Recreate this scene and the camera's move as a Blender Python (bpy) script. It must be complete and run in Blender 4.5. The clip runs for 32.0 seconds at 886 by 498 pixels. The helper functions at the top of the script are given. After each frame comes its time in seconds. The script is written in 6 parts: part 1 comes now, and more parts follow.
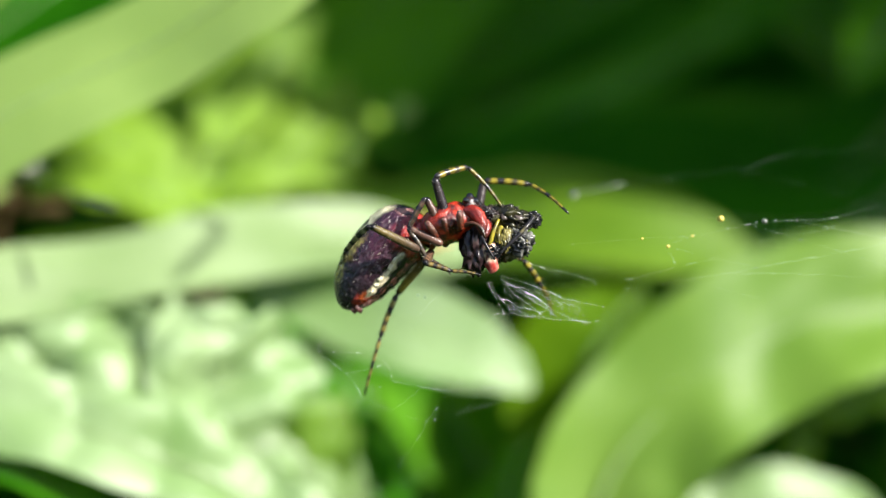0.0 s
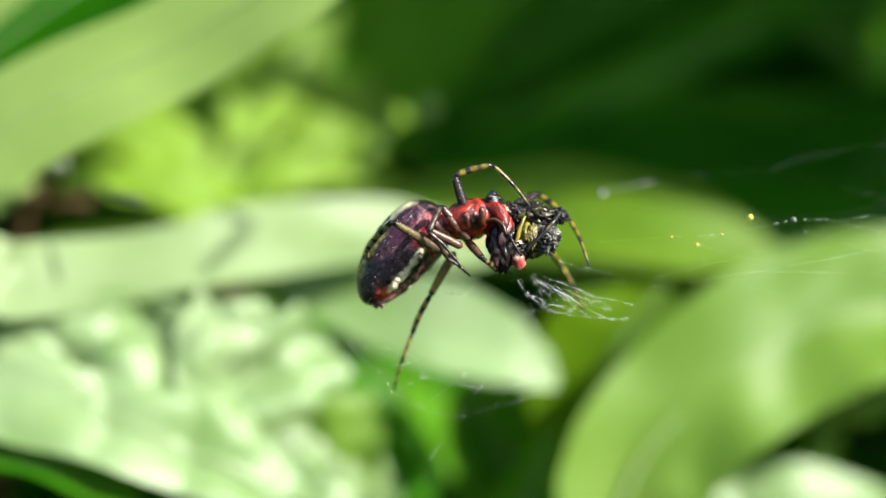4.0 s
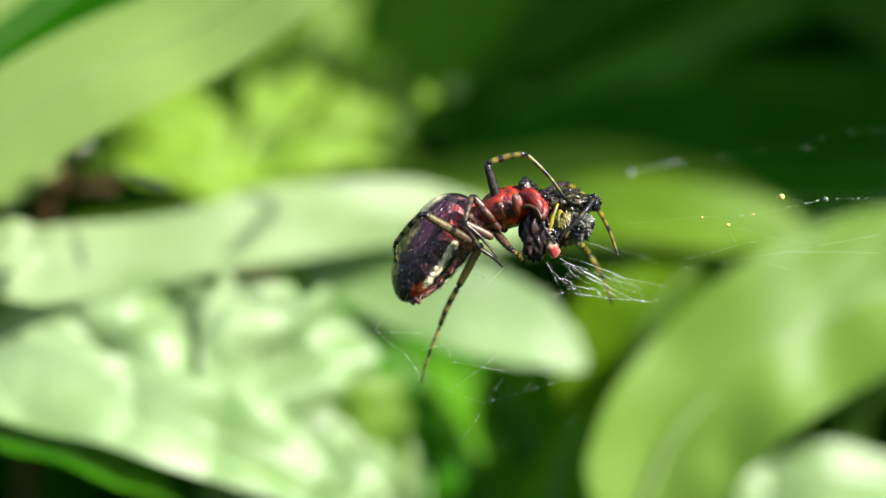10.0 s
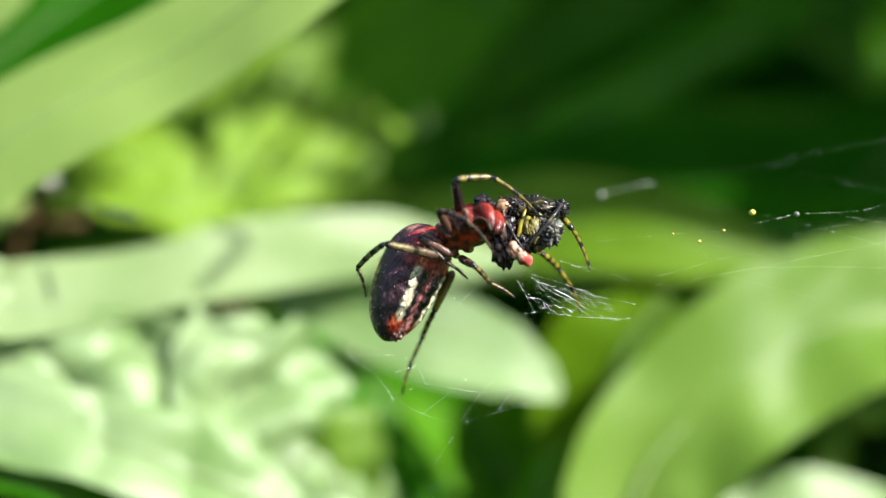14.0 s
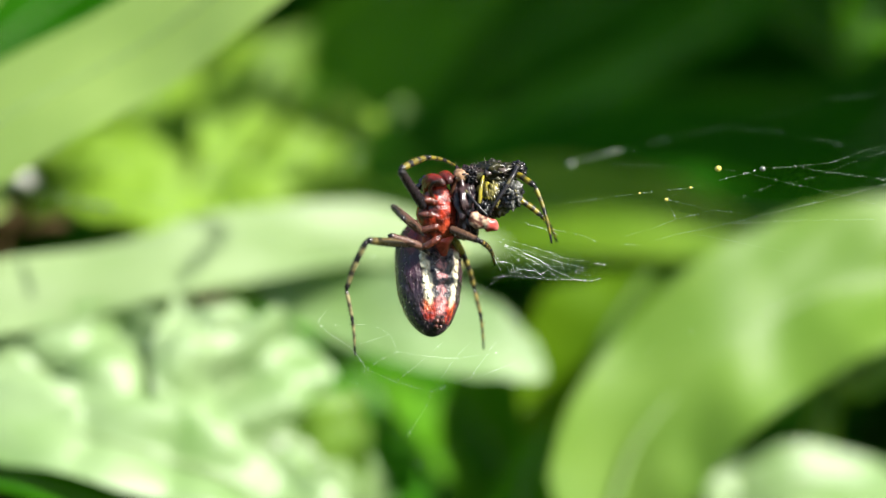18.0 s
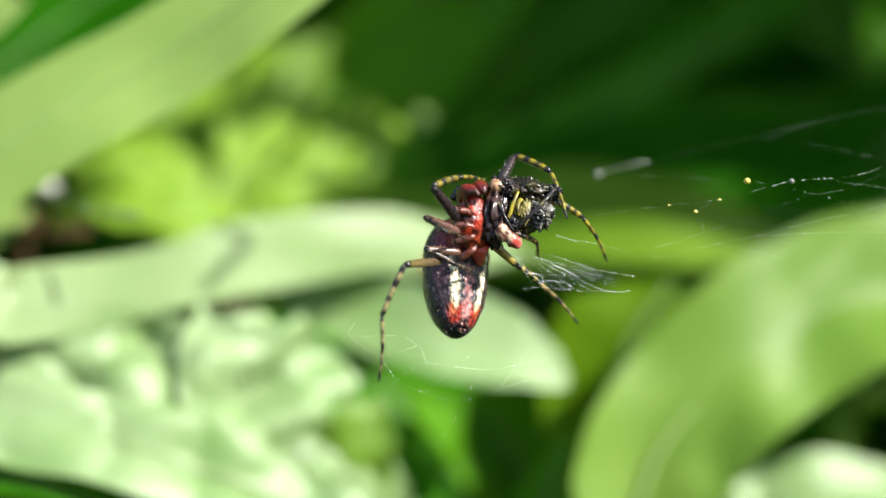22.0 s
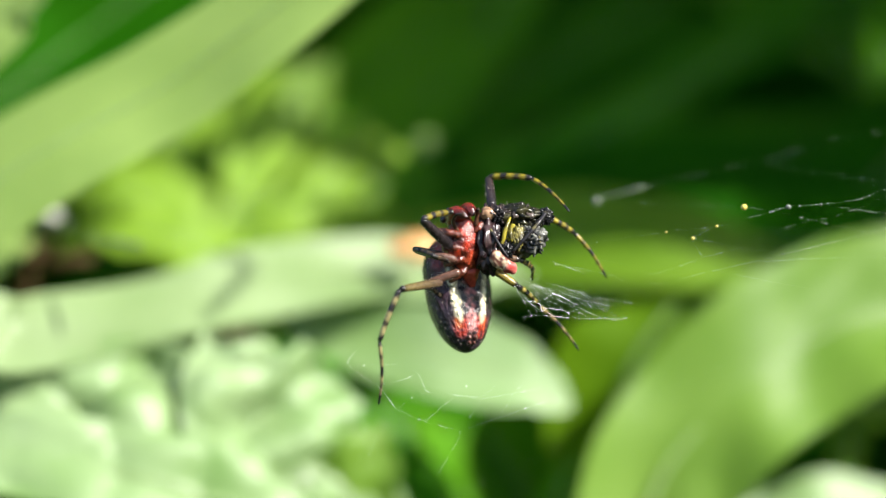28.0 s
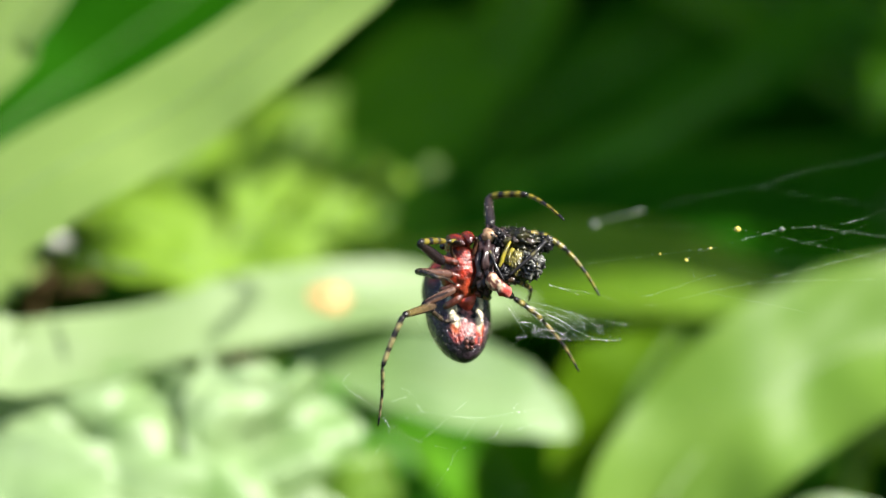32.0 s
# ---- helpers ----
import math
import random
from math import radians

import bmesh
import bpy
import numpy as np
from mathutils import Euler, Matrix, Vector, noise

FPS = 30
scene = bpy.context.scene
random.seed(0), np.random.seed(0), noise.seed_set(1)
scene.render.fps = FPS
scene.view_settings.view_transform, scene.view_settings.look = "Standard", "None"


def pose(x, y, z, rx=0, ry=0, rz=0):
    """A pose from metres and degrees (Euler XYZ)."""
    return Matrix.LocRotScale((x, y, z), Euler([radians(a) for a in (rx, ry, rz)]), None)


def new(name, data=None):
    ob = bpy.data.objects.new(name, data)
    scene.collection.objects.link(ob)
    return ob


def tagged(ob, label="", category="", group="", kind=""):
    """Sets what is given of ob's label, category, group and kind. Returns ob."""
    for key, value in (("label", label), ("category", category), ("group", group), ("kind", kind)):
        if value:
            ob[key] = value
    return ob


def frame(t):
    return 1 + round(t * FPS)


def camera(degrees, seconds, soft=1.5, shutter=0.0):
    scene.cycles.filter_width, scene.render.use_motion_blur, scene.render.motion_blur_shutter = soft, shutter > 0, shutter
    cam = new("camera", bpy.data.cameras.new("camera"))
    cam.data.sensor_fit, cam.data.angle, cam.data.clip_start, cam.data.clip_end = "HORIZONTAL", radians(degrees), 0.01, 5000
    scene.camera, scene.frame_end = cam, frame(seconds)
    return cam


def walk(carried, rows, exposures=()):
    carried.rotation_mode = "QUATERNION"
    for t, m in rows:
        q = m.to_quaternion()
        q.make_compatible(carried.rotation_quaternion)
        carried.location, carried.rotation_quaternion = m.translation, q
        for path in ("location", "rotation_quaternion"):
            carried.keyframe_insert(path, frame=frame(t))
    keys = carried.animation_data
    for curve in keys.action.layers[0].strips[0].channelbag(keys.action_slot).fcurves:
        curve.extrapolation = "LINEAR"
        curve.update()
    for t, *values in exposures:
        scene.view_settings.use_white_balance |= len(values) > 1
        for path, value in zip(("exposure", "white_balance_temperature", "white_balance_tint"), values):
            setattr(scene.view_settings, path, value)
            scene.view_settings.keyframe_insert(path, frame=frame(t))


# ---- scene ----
HEIGHT = 150.0          # the web's middle above the ground, in millimetres


def mm(x, y, z):
    """A place in metres from millimetres to the right of, behind and above the web's middle."""
    return Vector((x, y, z + HEIGHT)) * 0.001


def at(x, y, z):
    return Matrix.Translation(mm(x, y, z))


# ---- camera ----
cam = camera(24.0, 32.0, soft=1.25)
cam.data.dof.use_dof = True
cam.data.dof.focus_distance = 0.0700
cam.data.dof.aperture_fstop = 25.0


def carried(x, y, z, yaw, pitch, roll):
    """A hand-held pose: millimetres from the web, degrees."""
    return at(x, y, z) @ pose(0, 0, 0, 0, 0, yaw) @ pose(0, 0, 0, 90 + pitch) @ pose(0, 0, 0, 0, 0, roll)


walk(cam, [
    (0, carried(-0.122, -70.727, 2.062, -1.448, -4.306, 1.920)),
    (0.5, carried(0.163, -71.008, 1.708, -1.505, -4.080, 1.868)),
    (1, carried(0.592, -70.840, 1.477, -1.100, -4.283, 1.728)),
    (1.5, carried(0.234, -71.107, 2.169, -1.359, -4.207, 1.775)),
    (2, carried(-0.215, -71.107, 1.233, -1.154, -3.564, 1.632)),
    (2.5, carried(-0.441, -71.432, 2.760, -1.205, -3.911, 1.942)),
    (4.5, carried(-1.194, -70.935, 1.995, -1.189, -4.442, 2.235)),
    (5, carried(-1.886, -70.805, 2.200, -1.682, -4.372, 2.246)),
    (5.5, carried(-2.160, -70.727, 2.120, -1.042, -4.618, 2.306)),
    (6, carried(-2.159, -70.649, 2.934, -1.045, -4.611, 2.405)),
    (6.5, carried(-2.195, -70.575, 4.314, -1.394, -5.039, 2.528)),
    (7, carried(-2.022, -70.767, 3.367, -1.350, -5.109, 2.289)),
    (7.5, carried(-1.067, -71.141, 2.584, -1.051, -4.796, 2.534)),
    (8, carried(0.212, -71.316, 2.415, -0.141, -4.644, 2.047)),
    (8.5, carried(-0.543, -70.830, 2.225, -0.745, -5.056, 2.061)),
    (9, carried(-0.654, -70.545, 3.471, -0.484, -5.264, 2.169)),
    (9.5, carried(-0.599, -70.644, 2.622, -0.328, -4.754, 1.684)),
    (10, carried(-0.867, -70.295, 2.224, -0.471, -5.078, 1.673)),
    (10.5, carried(-0.364, -70.364, 1.162, -0.339, -4.594, 1.410)),
    (11, carried(0.287, -70.296, 0.261, -0.007, -4.667, 1.416)),
    (11.5, carried(0.114, -70.601, 0.337, -0.558, -4.225, 1.310)),
    (12, carried(-0.177, -70.263, 1.476, -0.471, -4.454, 1.499)),
    (12.5, carried(-0.184, -70.005, 1.242, -0.340, -4.359, 1.350)),
    (13, carried(-1.407, -69.830, 0.819, -0.418, -3.877, 1.114)),
    (13.5, carried(-1.239, -69.686, -0.510, -0.346, -3.758, 1.007)),
    (14, carried(-0.668, -69.993, 0.890, -1.112, -3.433, 0.811)),
    (14.5, carried(-0.433, -69.599, 0.054, -0.832, -4.041, 0.678)),
    (16.5, carried(-0.748, -68.595, -0.264, -0.791, -4.212, -0.840)),
    (17, carried(-0.165, -68.954, -2.623, -0.399, -2.403, -1.210)),
    (17.5, carried(0.120, -69.670, -1.463, -0.550, -2.375, -1.258)),
    (18, carried(0.820, -70.210, -1.412, -0.776, -2.467, -1.363)),
    (18.5, carried(0.481, -70.308, -1.680, -0.618, -2.489, -1.247)),
    (19, carried(1.511, -70.325, -3.773, -0.011, -1.297, -1.499)),
    (19.5, carried(0.231, -70.204, -1.413, -0.529, -2.369, -1.123)),
    (20, carried(0.357, -70.359, -0.486, -0.313, -2.406, -1.342)),
    (20.5, carried(0.465, -70.604, -0.462, -0.581, -2.337, -1.320)),
    (21, carried(0.428, -70.504, -0.975, -0.477, -2.367, -1.303)),
    (21.5, carried(0.353, -70.567, -0.945, -0.683, -2.378, -1.194)),
    (22, carried(0.002, -70.368, -0.994, -0.630, -2.469, -1.232)),
    (22.5, carried(-0.619, -70.233, -1.213, -1.015, -2.322, -1.452)),
    (23, carried(0.048, -70.314, -1.831, -0.699, -1.894, -1.470)),
    (23.5, carried(0.483, -70.093, -2.466, -0.381, -1.501, -1.910)),
    (24, carried(-0.332, -70.186, -2.263, -0.964, -1.214, -2.116)),
    (24.5, carried(0.473, -70.370, -2.367, -0.736, -1.219, -2.144)),
    (25, carried(0.018, -70.266, -1.909, -0.668, -1.343, -2.388)),
    (25.5, carried(0.564, -70.985, -1.487, -0.488, -1.306, -2.247)),
    (27.5, carried(0.598, -70.539, -1.140, -0.203, -1.708, -1.988)),
    (28, carried(0.505, -70.606, -0.490, -0.291, -2.076, -1.766)),
    (28.5, carried(0.452, -70.412, -1.669, -0.036, -1.543, -1.986)),
    (29, carried(1.197, -70.495, -2.925, 0.457, -0.893, -2.061)),
    (29.5, carried(1.670, -70.393, -3.582, 0.420, -0.655, -2.159)),
    (30, carried(1.873, -70.440, -3.597, 0.589, -0.337, -2.234)),
    (30.5, carried(2.205, -70.539, -2.726, 0.678, -0.693, -1.707)),
    (31, carried(2.979, -71.179, -1.723, 0.829, -0.639, -1.788)),
    (31.5, carried(1.440, -71.005, -0.604, 0.418, -1.552, -1.759)),
    (32, carried(1.582, -71.180, -1.125, 0.423, -0.972, -1.653)),
])


# ---- light ----
SUN_TO = Vector((0.63, -0.49, 0.60)).normalized()
world = bpy.data.worlds.new("sky")
scene.world = world
world.use_nodes = True
sky = world.node_tree.nodes.new("ShaderNodeTexSky")
sky.sky_type = "NISHITA"
sky.sun_disc = False
sky.sun_elevation = math.asin(SUN_TO.z)
sky.sun_rotation = math.atan2(SUN_TO.x, SUN_TO.y)
world.node_tree.links.new(sky.outputs[0], world.node_tree.nodes["Background"].inputs[0])
world.node_tree.nodes["Background"].inputs[1].default_value = 0.09
sun = new("sun", bpy.data.lights.new("sun", "SUN"))
sun.data.energy = 5.0
sun.data.angle = radians(0.6)
sun.data.color = (1.0, 0.96, 0.88)
sun.rotation_mode = "QUATERNION"
sun.rotation_quaternion = SUN_TO.to_track_quat("Z", "Y")
sun.location = (0.2, -0.3, 1.0)
scene.view_settings.exposure = 1.95


# ---- materials ----
def material(name):
    m = bpy.data.materials.new(name)
    m.use_nodes = True
    nt = m.node_tree
    return m, nt, nt.nodes["Principled BSDF"], nt.nodes["Material Output"]


def noise_node(nt, scale, detail=3.0, rough=0.55, stretch=None):
    co = nt.nodes.new("ShaderNodeTexCoord")
    n = nt.nodes.new("ShaderNodeTexNoise")
    n.inputs["Scale"].default_value = scale
    n.inputs["Detail"].default_value = detail
    n.inputs["Roughness"].default_value = rough
    if stretch:
        mp = nt.nodes.new("ShaderNodeMapping")
        mp.inputs["Scale"].default_value = stretch
        nt.links.new(co.outputs["Object"], mp.inputs[0])
        nt.links.new(mp.outputs[0], n.inputs["Vector"])
    else:
        nt.links.new(co.outputs["Object"], n.inputs["Vector"])
    return n


def ramp(nt, source, stops):
    r = nt.nodes.new("ShaderNodeValToRGB")
    el = r.color_ramp.elements
    while len(el) < len(stops):
        el.new(0.5)
    for e, (p, c) in zip(el, stops):
        e.position, e.color = p, (*c, 1)
    nt.links.new(source, r.inputs[0])
    return r


def add_bump(nt, bsdf, source, strength, distance):
    b = nt.nodes.new("ShaderNodeBump")
    b.inputs["Strength"].default_value = strength
    b.inputs["Distance"].default_value = distance
    nt.links.new(source, b.inputs["Height"])
    nt.links.new(b.outputs[0], bsdf.inputs["Normal"])


def leaf_material(name, dark, light, glow, see_through=0.45, gloss=0.38, shine=0.4):
    """Leaf skin: parallel veins from the leaf's own coordinates, blotches, light that passes through."""
    m, nt, p, out = material(name)
    uv = nt.nodes.new("ShaderNodeUVMap")
    sep = nt.nodes.new("ShaderNodeSeparateXYZ")
    nt.links.new(uv.outputs[0], sep.inputs[0])
    mul = nt.nodes.new("ShaderNodeMath")
    mul.operation = "MULTIPLY"
    mul.inputs[1].default_value = 150.0
    nt.links.new(sep.outputs[1], mul.inputs[0])
    sn = nt.nodes.new("ShaderNodeMath")
    sn.operation = "SINE"
    nt.links.new(mul.outputs[0], sn.inputs[0])
    n = noise_node(nt, 190.0, 4.0)
    mixv = nt.nodes.new("ShaderNodeMath")
    mixv.operation = "MULTIPLY_ADD"
    mixv.inputs[1].default_value = 0.025
    nt.links.new(sn.outputs[0], mixv.inputs[0])
    nt.links.new(n.outputs[0], mixv.inputs[2])
    col = ramp(nt, mixv.outputs[0], [(0.30, dark), (0.70, light)])
    nt.links.new(col.outputs[0], p.inputs["Base Color"])
    p.inputs["Roughness"].default_value = gloss
    p.inputs["Specular IOR Level"].default_value = shine
    add_bump(nt, p, sn.outputs[0], 0.12, 0.0001)
    tr = nt.nodes.new("ShaderNodeBsdfTranslucent")
    tr.inputs[0].default_value = (*glow, 1)
    mx = nt.nodes.new("ShaderNodeMixShader")
    mx.inputs[0].default_value = see_through
    nt.links.new(p.outputs[0], mx.inputs[1])
    nt.links.new(tr.outputs[0], mx.inputs[2])
    nt.links.new(mx.outputs[0], out.inputs["Surface"])
    return m


def tint_material(name, rough=0.3, bump=0.3, scale=9000.0, shine=0.5, see=0.0, stretch=None, relief=0.00004):
    """Skin of a small animal: the mesh's own colours, mottled, with fine relief."""
    m, nt, p, out = material(name)
    a = nt.nodes.new("ShaderNodeAttribute")
    a.attribute_name = "tint"
    n = noise_node(nt, scale, 4.0, 0.6, stretch)
    r = ramp(nt, n.outputs[0], [(0.3, (0.28, 0.28, 0.28)), (0.75, (0.68, 0.68, 0.68))])
    mx = nt.nodes.new("ShaderNodeMix")
    mx.data_type, mx.blend_type = "RGBA", "MULTIPLY"
    mx.inputs[0].default_value = 1.0
    nt.links.new(a.outputs["Color"], mx.inputs[6])
    nt.links.new(r.outputs[0], mx.inputs[7])
    nt.links.new(mx.outputs[2], p.inputs["Base Color"])
    p.inputs["Roughness"].default_value = rough
    p.inputs["Specular IOR Level"].default_value = shine
    p.inputs["Subsurface Weight"].default_value = see
    p.inputs["Subsurface Radius"].default_value = (0.0004, 0.00015, 0.0001)
    p.inputs["Subsurface Scale"].default_value = 1.0
    add_bump(nt, p, n.outputs[0], bump, relief)
    return m


def plain(name, color, rough, bump_scale=2000.0, bump=0.2, dist=0.0001, spec=0.5):
    m, nt, p, out = material(name)
    n = noise_node(nt, bump_scale, 4.0)
    r = ramp(nt, n.outputs[0], [(0.3, tuple(c * 0.7 for c in color)), (0.7, tuple(min(1, c * 1.25) for c in color))])
    nt.links.new(r.outputs[0], p.inputs["Base Color"])
    p.inputs["Roughness"].default_value = rough
    p.inputs["Specular IOR Level"].default_value = spec
    add_bump(nt, p, n.outputs[0], bump, dist)
    return m


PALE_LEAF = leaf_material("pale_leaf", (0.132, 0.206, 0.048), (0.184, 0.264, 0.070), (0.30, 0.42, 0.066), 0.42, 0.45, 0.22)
FRESH_LEAF = leaf_material("fresh_leaf", (0.056, 0.116, 0.005), (0.092, 0.165, 0.010), (0.15, 0.25, 0.008), 0.45, 0.5, 0.12)
LIME_LEAF = leaf_material("lime_leaf", (0.098, 0.180, 0.012), (0.145, 0.240, 0.024), (0.22, 0.34, 0.022), 0.45, 0.5, 0.12)
# the next two greens hold part of the background's shade in their colour
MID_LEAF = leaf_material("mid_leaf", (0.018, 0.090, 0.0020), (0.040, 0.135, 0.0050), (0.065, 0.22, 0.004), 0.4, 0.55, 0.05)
SHADE_TONED_LEAF = leaf_material("shade_toned_leaf", (0.0052, 0.041, 0.0005), (0.0122, 0.071, 0.0012), (0.024, 0.155, 0.0012), 0.4, 0.6, 0.02)
WAXY_LEAF = leaf_material("waxy_leaf", (0.086, 0.139, 0.045), (0.116, 0.174, 0.067), (0.146, 0.225, 0.056), 0.33, 0.42, 0.38)
BROAD_LEAF = leaf_material("broad_leaf", (0.060, 0.126, 0.009), (0.096, 0.170, 0.022), (0.150, 0.255, 0.018), 0.38, 0.44, 0.22)
SILVER_LEAF = leaf_material("silver_leaf", (0.080, 0.150, 0.034), (0.168, 0.236, 0.112), (0.165, 0.26, 0.072), 0.30, 0.44, 0.36)
DULL_LEAF = leaf_material("dull_leaf", (0.108, 0.162, 0.060), (0.146, 0.204, 0.090), (0.16, 0.23, 0.074), 0.33, 0.45, 0.28)
MOSSY_LEAF = leaf_material("mossy_leaf", (0.036, 0.080, 0.0010), (0.060, 0.118, 0.0022), (0.095, 0.19, 0.0020), 0.4, 0.55, 0.05)
MEADOW_LEAF = leaf_material("meadow_leaf", (0.036, 0.120, 0.0035), (0.064, 0.176, 0.0075), (0.10, 0.27, 0.0060), 0.42, 0.55, 0.03)
STEM_GREEN = plain("stem_green", (0.0536, 0.107, 0.0214), 0.5)
PALE_RIB = plain("pale_rib", (0.118, 0.182, 0.0536), 0.5)
DRY = plain("dry_stalk", (0.161, 0.107, 0.059), 0.7)
BARK = plain("dark_bark", (0.0402, 0.0241, 0.00804), 0.85, spec=0.15)
PETAL = plain("withered_petal", (0.20, 0.21, 0.17), 0.5)
ABDOMEN_SKIN = tint_material("abdomen_skin", 0.27, 1.0, 3800.0, 0.34, stretch=(0.55, 1.2, 1.2), relief=0.00016)
RED_SHELL = tint_material("red_shell", 0.24, 1.0, 5200.0, 0.38, see=0.15, relief=0.00008)
LEG_SHELL = tint_material("leg_shell", 0.27, 0.5, 8000.0, 0.26)
PREY_SKIN = tint_material("prey_skin", 0.26, 0.15, 4000.0, 0.20, relief=0.00006)
ORANGE_SKIN = tint_material("orange_skin", 0.3, 0.2, 1500.0, 0.3)
EYE = plain("eye_black", (0.004, 0.004, 0.005), 0.08)
SILK, _nt, _p, _o = material("silk")
_p.inputs["Base Color"].default_value = (0.50, 0.60, 0.46, 1)
_p.inputs["Roughness"].default_value = 0.25
_p.inputs["Specular IOR Level"].default_value = 0.6
WHITE_SILK, _nt, _p, _o = material("white_silk")
_p.inputs["Base Color"].default_value = (0.85, 0.88, 0.85, 1)
_p.inputs["Roughness"].default_value = 0.25
_p.inputs["Specular IOR Level"].default_value = 0.8
GLUE = plain("glue_drop", (0.402, 0.332, 0.0643), 0.12)
GLUE_PALE = plain("pale_drop", (0.080, 0.095, 0.070), 0.25)
# near-black green: deep shade put into the ground's colour
SHADE_GROUND = plain("shade_dark_ground", (0.006, 0.024, 0.0012), 0.95, 40.0, 1.0, 0.004, 0.02)
# green stem's colour cut to under a third, standing for shade on shrubs
SHADE_TONED_STEM = plain("shade_toned_stem", (0.0161, 0.0322, 0.00643), 0.7, spec=0.1)


# ---- building blocks ----
def part(name, bm, mat, parent=None, label="", smooth=True):
    me = bpy.data.meshes.new(name)
    bm.to_mesh(me)
    bm.free()
    me.materials.append(mat)
    if smooth:
        me.polygons.foreach_set("use_smooth", [True] * len(me.polygons))
    ob = new(name, me)
    if parent is not None:
        ob.parent = parent
    if label:
        tagged(ob, label)
    return ob


def paint(ob, color_at):
    """The mesh's own colours, from a function of the place on it in millimetres."""
    me = ob.data
    col = me.color_attributes.new("tint", "FLOAT_COLOR", "POINT")
    for i, v in enumerate(me.vertices):
        col.data[i].color = (*color_at(v.co * 1000), 1)
    return ob


def thing(name, label, category, group="", kind="", m=None):
    ob = tagged(new(name), label, category, group, kind)
    ob.empty_display_size = 0.002
    if m is not None:
        ob.matrix_basis = m
    return ob


def smooth_line(points, n):
    """n + 1 places along a soft curve through the points."""
    pts = [Vector(p) for p in points]
    out = []
    for i in range(n + 1):
        s = i / n * (len(pts) - 1)
        k = min(int(s), len(pts) - 2)
        f = s - k
        p0 = pts[k - 1] if k > 0 else 2 * pts[0] - pts[1]
        p1, p2 = pts[k], pts[k + 1]
        p3 = pts[k + 2] if k + 2 < len(pts) else 2 * pts[-1] - pts[-2]
        out.append(0.5 * (2 * p1 + (p2 - p0) * f + (2 * p0 - 5 * p1 + 4 * p2 - p3) * f * f
                          + (3 * p1 - 3 * p2 + p3 - p0) * f ** 3))
    return out


def tube(bm, points, radii, sides=8, caps=True):
    """A round bar through places in metres."""
    rings, ref = [], None
    for i, p in enumerate(points):
        d = (points[min(i + 1, len(points) - 1)] - points[max(i - 1, 0)]).normalized()
        if ref is None:
            ref = d.orthogonal().normalized()
        ref = (ref - d * ref.dot(d)).normalized()
        o = d.cross(ref)
        r = radii[i] if not isinstance(radii, float) else radii
        rings.append([bm.verts.new(p + (ref * math.cos(2 * math.pi * k / sides) + o * math.sin(2 * math.pi * k / sides)) * r)
                      for k in range(sides)])
    for a, b in zip(rings, rings[1:]):
        for k in range(sides):
            bm.faces.new((a[k], a[(k + 1) % sides], b[(k + 1) % sides], b[k]))
    if caps:
        bm.faces.new(rings[0][::-1])
        bm.faces.new(rings[-1])
    return bm


def ball(bm, centre, radii, axes=None, seg=20, rings=14, wobble=0.0, freq=1.0):
    """An uneven egg at a place in metres, radii in metres."""
    axes = axes or Matrix.Identity(3)
    made = bmesh.ops.create_uvsphere(bm, u_segments=seg, v_segments=rings, radius=1.0)["verts"]
    for v in made:
        n = v.co.copy()
        k = 1 + wobble * noise.noise(n * 2.3 * freq + Vector(centre) * 900)
        v.co = Vector(centre) + axes @ Vector((n.x * radii[0], n.y * radii[1], n.z * radii[2])) * k
    return bm


def leaf_sheet(points, widths, facing, fold=0.25, wave=0.0, n=40, m=14, freq=0.12, seed=0.0, curl=0.0, pucker=None):
    """A leaf's blade: a sheet along a midline in millimetres, half widths, the way its face looks, folded along its midrib."""
    line = smooth_line(points, n)
    face0 = Vector(facing).normalized()
    bm = bmesh.new()
    uvl = bm.loops.layers.uv.new("UVMap")
    grid, coords = [], {}
    for i, p in enumerate(line):
        s = i / n
        d = (line[min(i + 1, n)] - line[max(i - 1, 0)]).normalized()
        side = d.cross(face0).normalized()
        up = side.cross(d).normalized()
        k = s * (len(widths) - 1)
        j = min(int(k), len(widths) - 2)
        f = k - j
        f = f * f * (3 - 2 * f)
        w = widths[j] * (1 - f) + widths[j + 1] * f
        row = []
        for q in range(m + 1):
            c = 2 * q / m - 1
            lift = fold * w * abs(c) ** 1.3 - curl * w * c * c * c * c
            lift += wave * noise.noise(Vector((p.x * freq + seed, p.z * freq + c * 0.8, p.y * freq + c * w * freq)))
            lift += wave * 0.35 * abs(c) * math.sin(s * 23 + seed * 3 + (2 if c > 0 else 0))
            if pucker:
                q = p + side * (c * w)
                near = noise.voronoi(Vector((q.x + seed, q.z, 0)) / pucker[1])[0]
                lift += pucker[0] * (0.4 - 1.5 * near[0] ** 2) * min(1.0, 3 * (1 - abs(c)) + 0.25)
            v = bm.verts.new(mm(*(p + side * (c * w) + up * lift)))
            coords[v] = (s, 0.5 + c / 2)
            row.append(v)
        grid.append(row)
    for a, b in zip(grid, grid[1:]):
        for q in range(m):
            fc = bm.faces.new((a[q], a[q + 1], b[q + 1], b[q]))
            for lp in fc.loops:
                lp[uvl].uv = coords[lp.vert]
    return bm, line


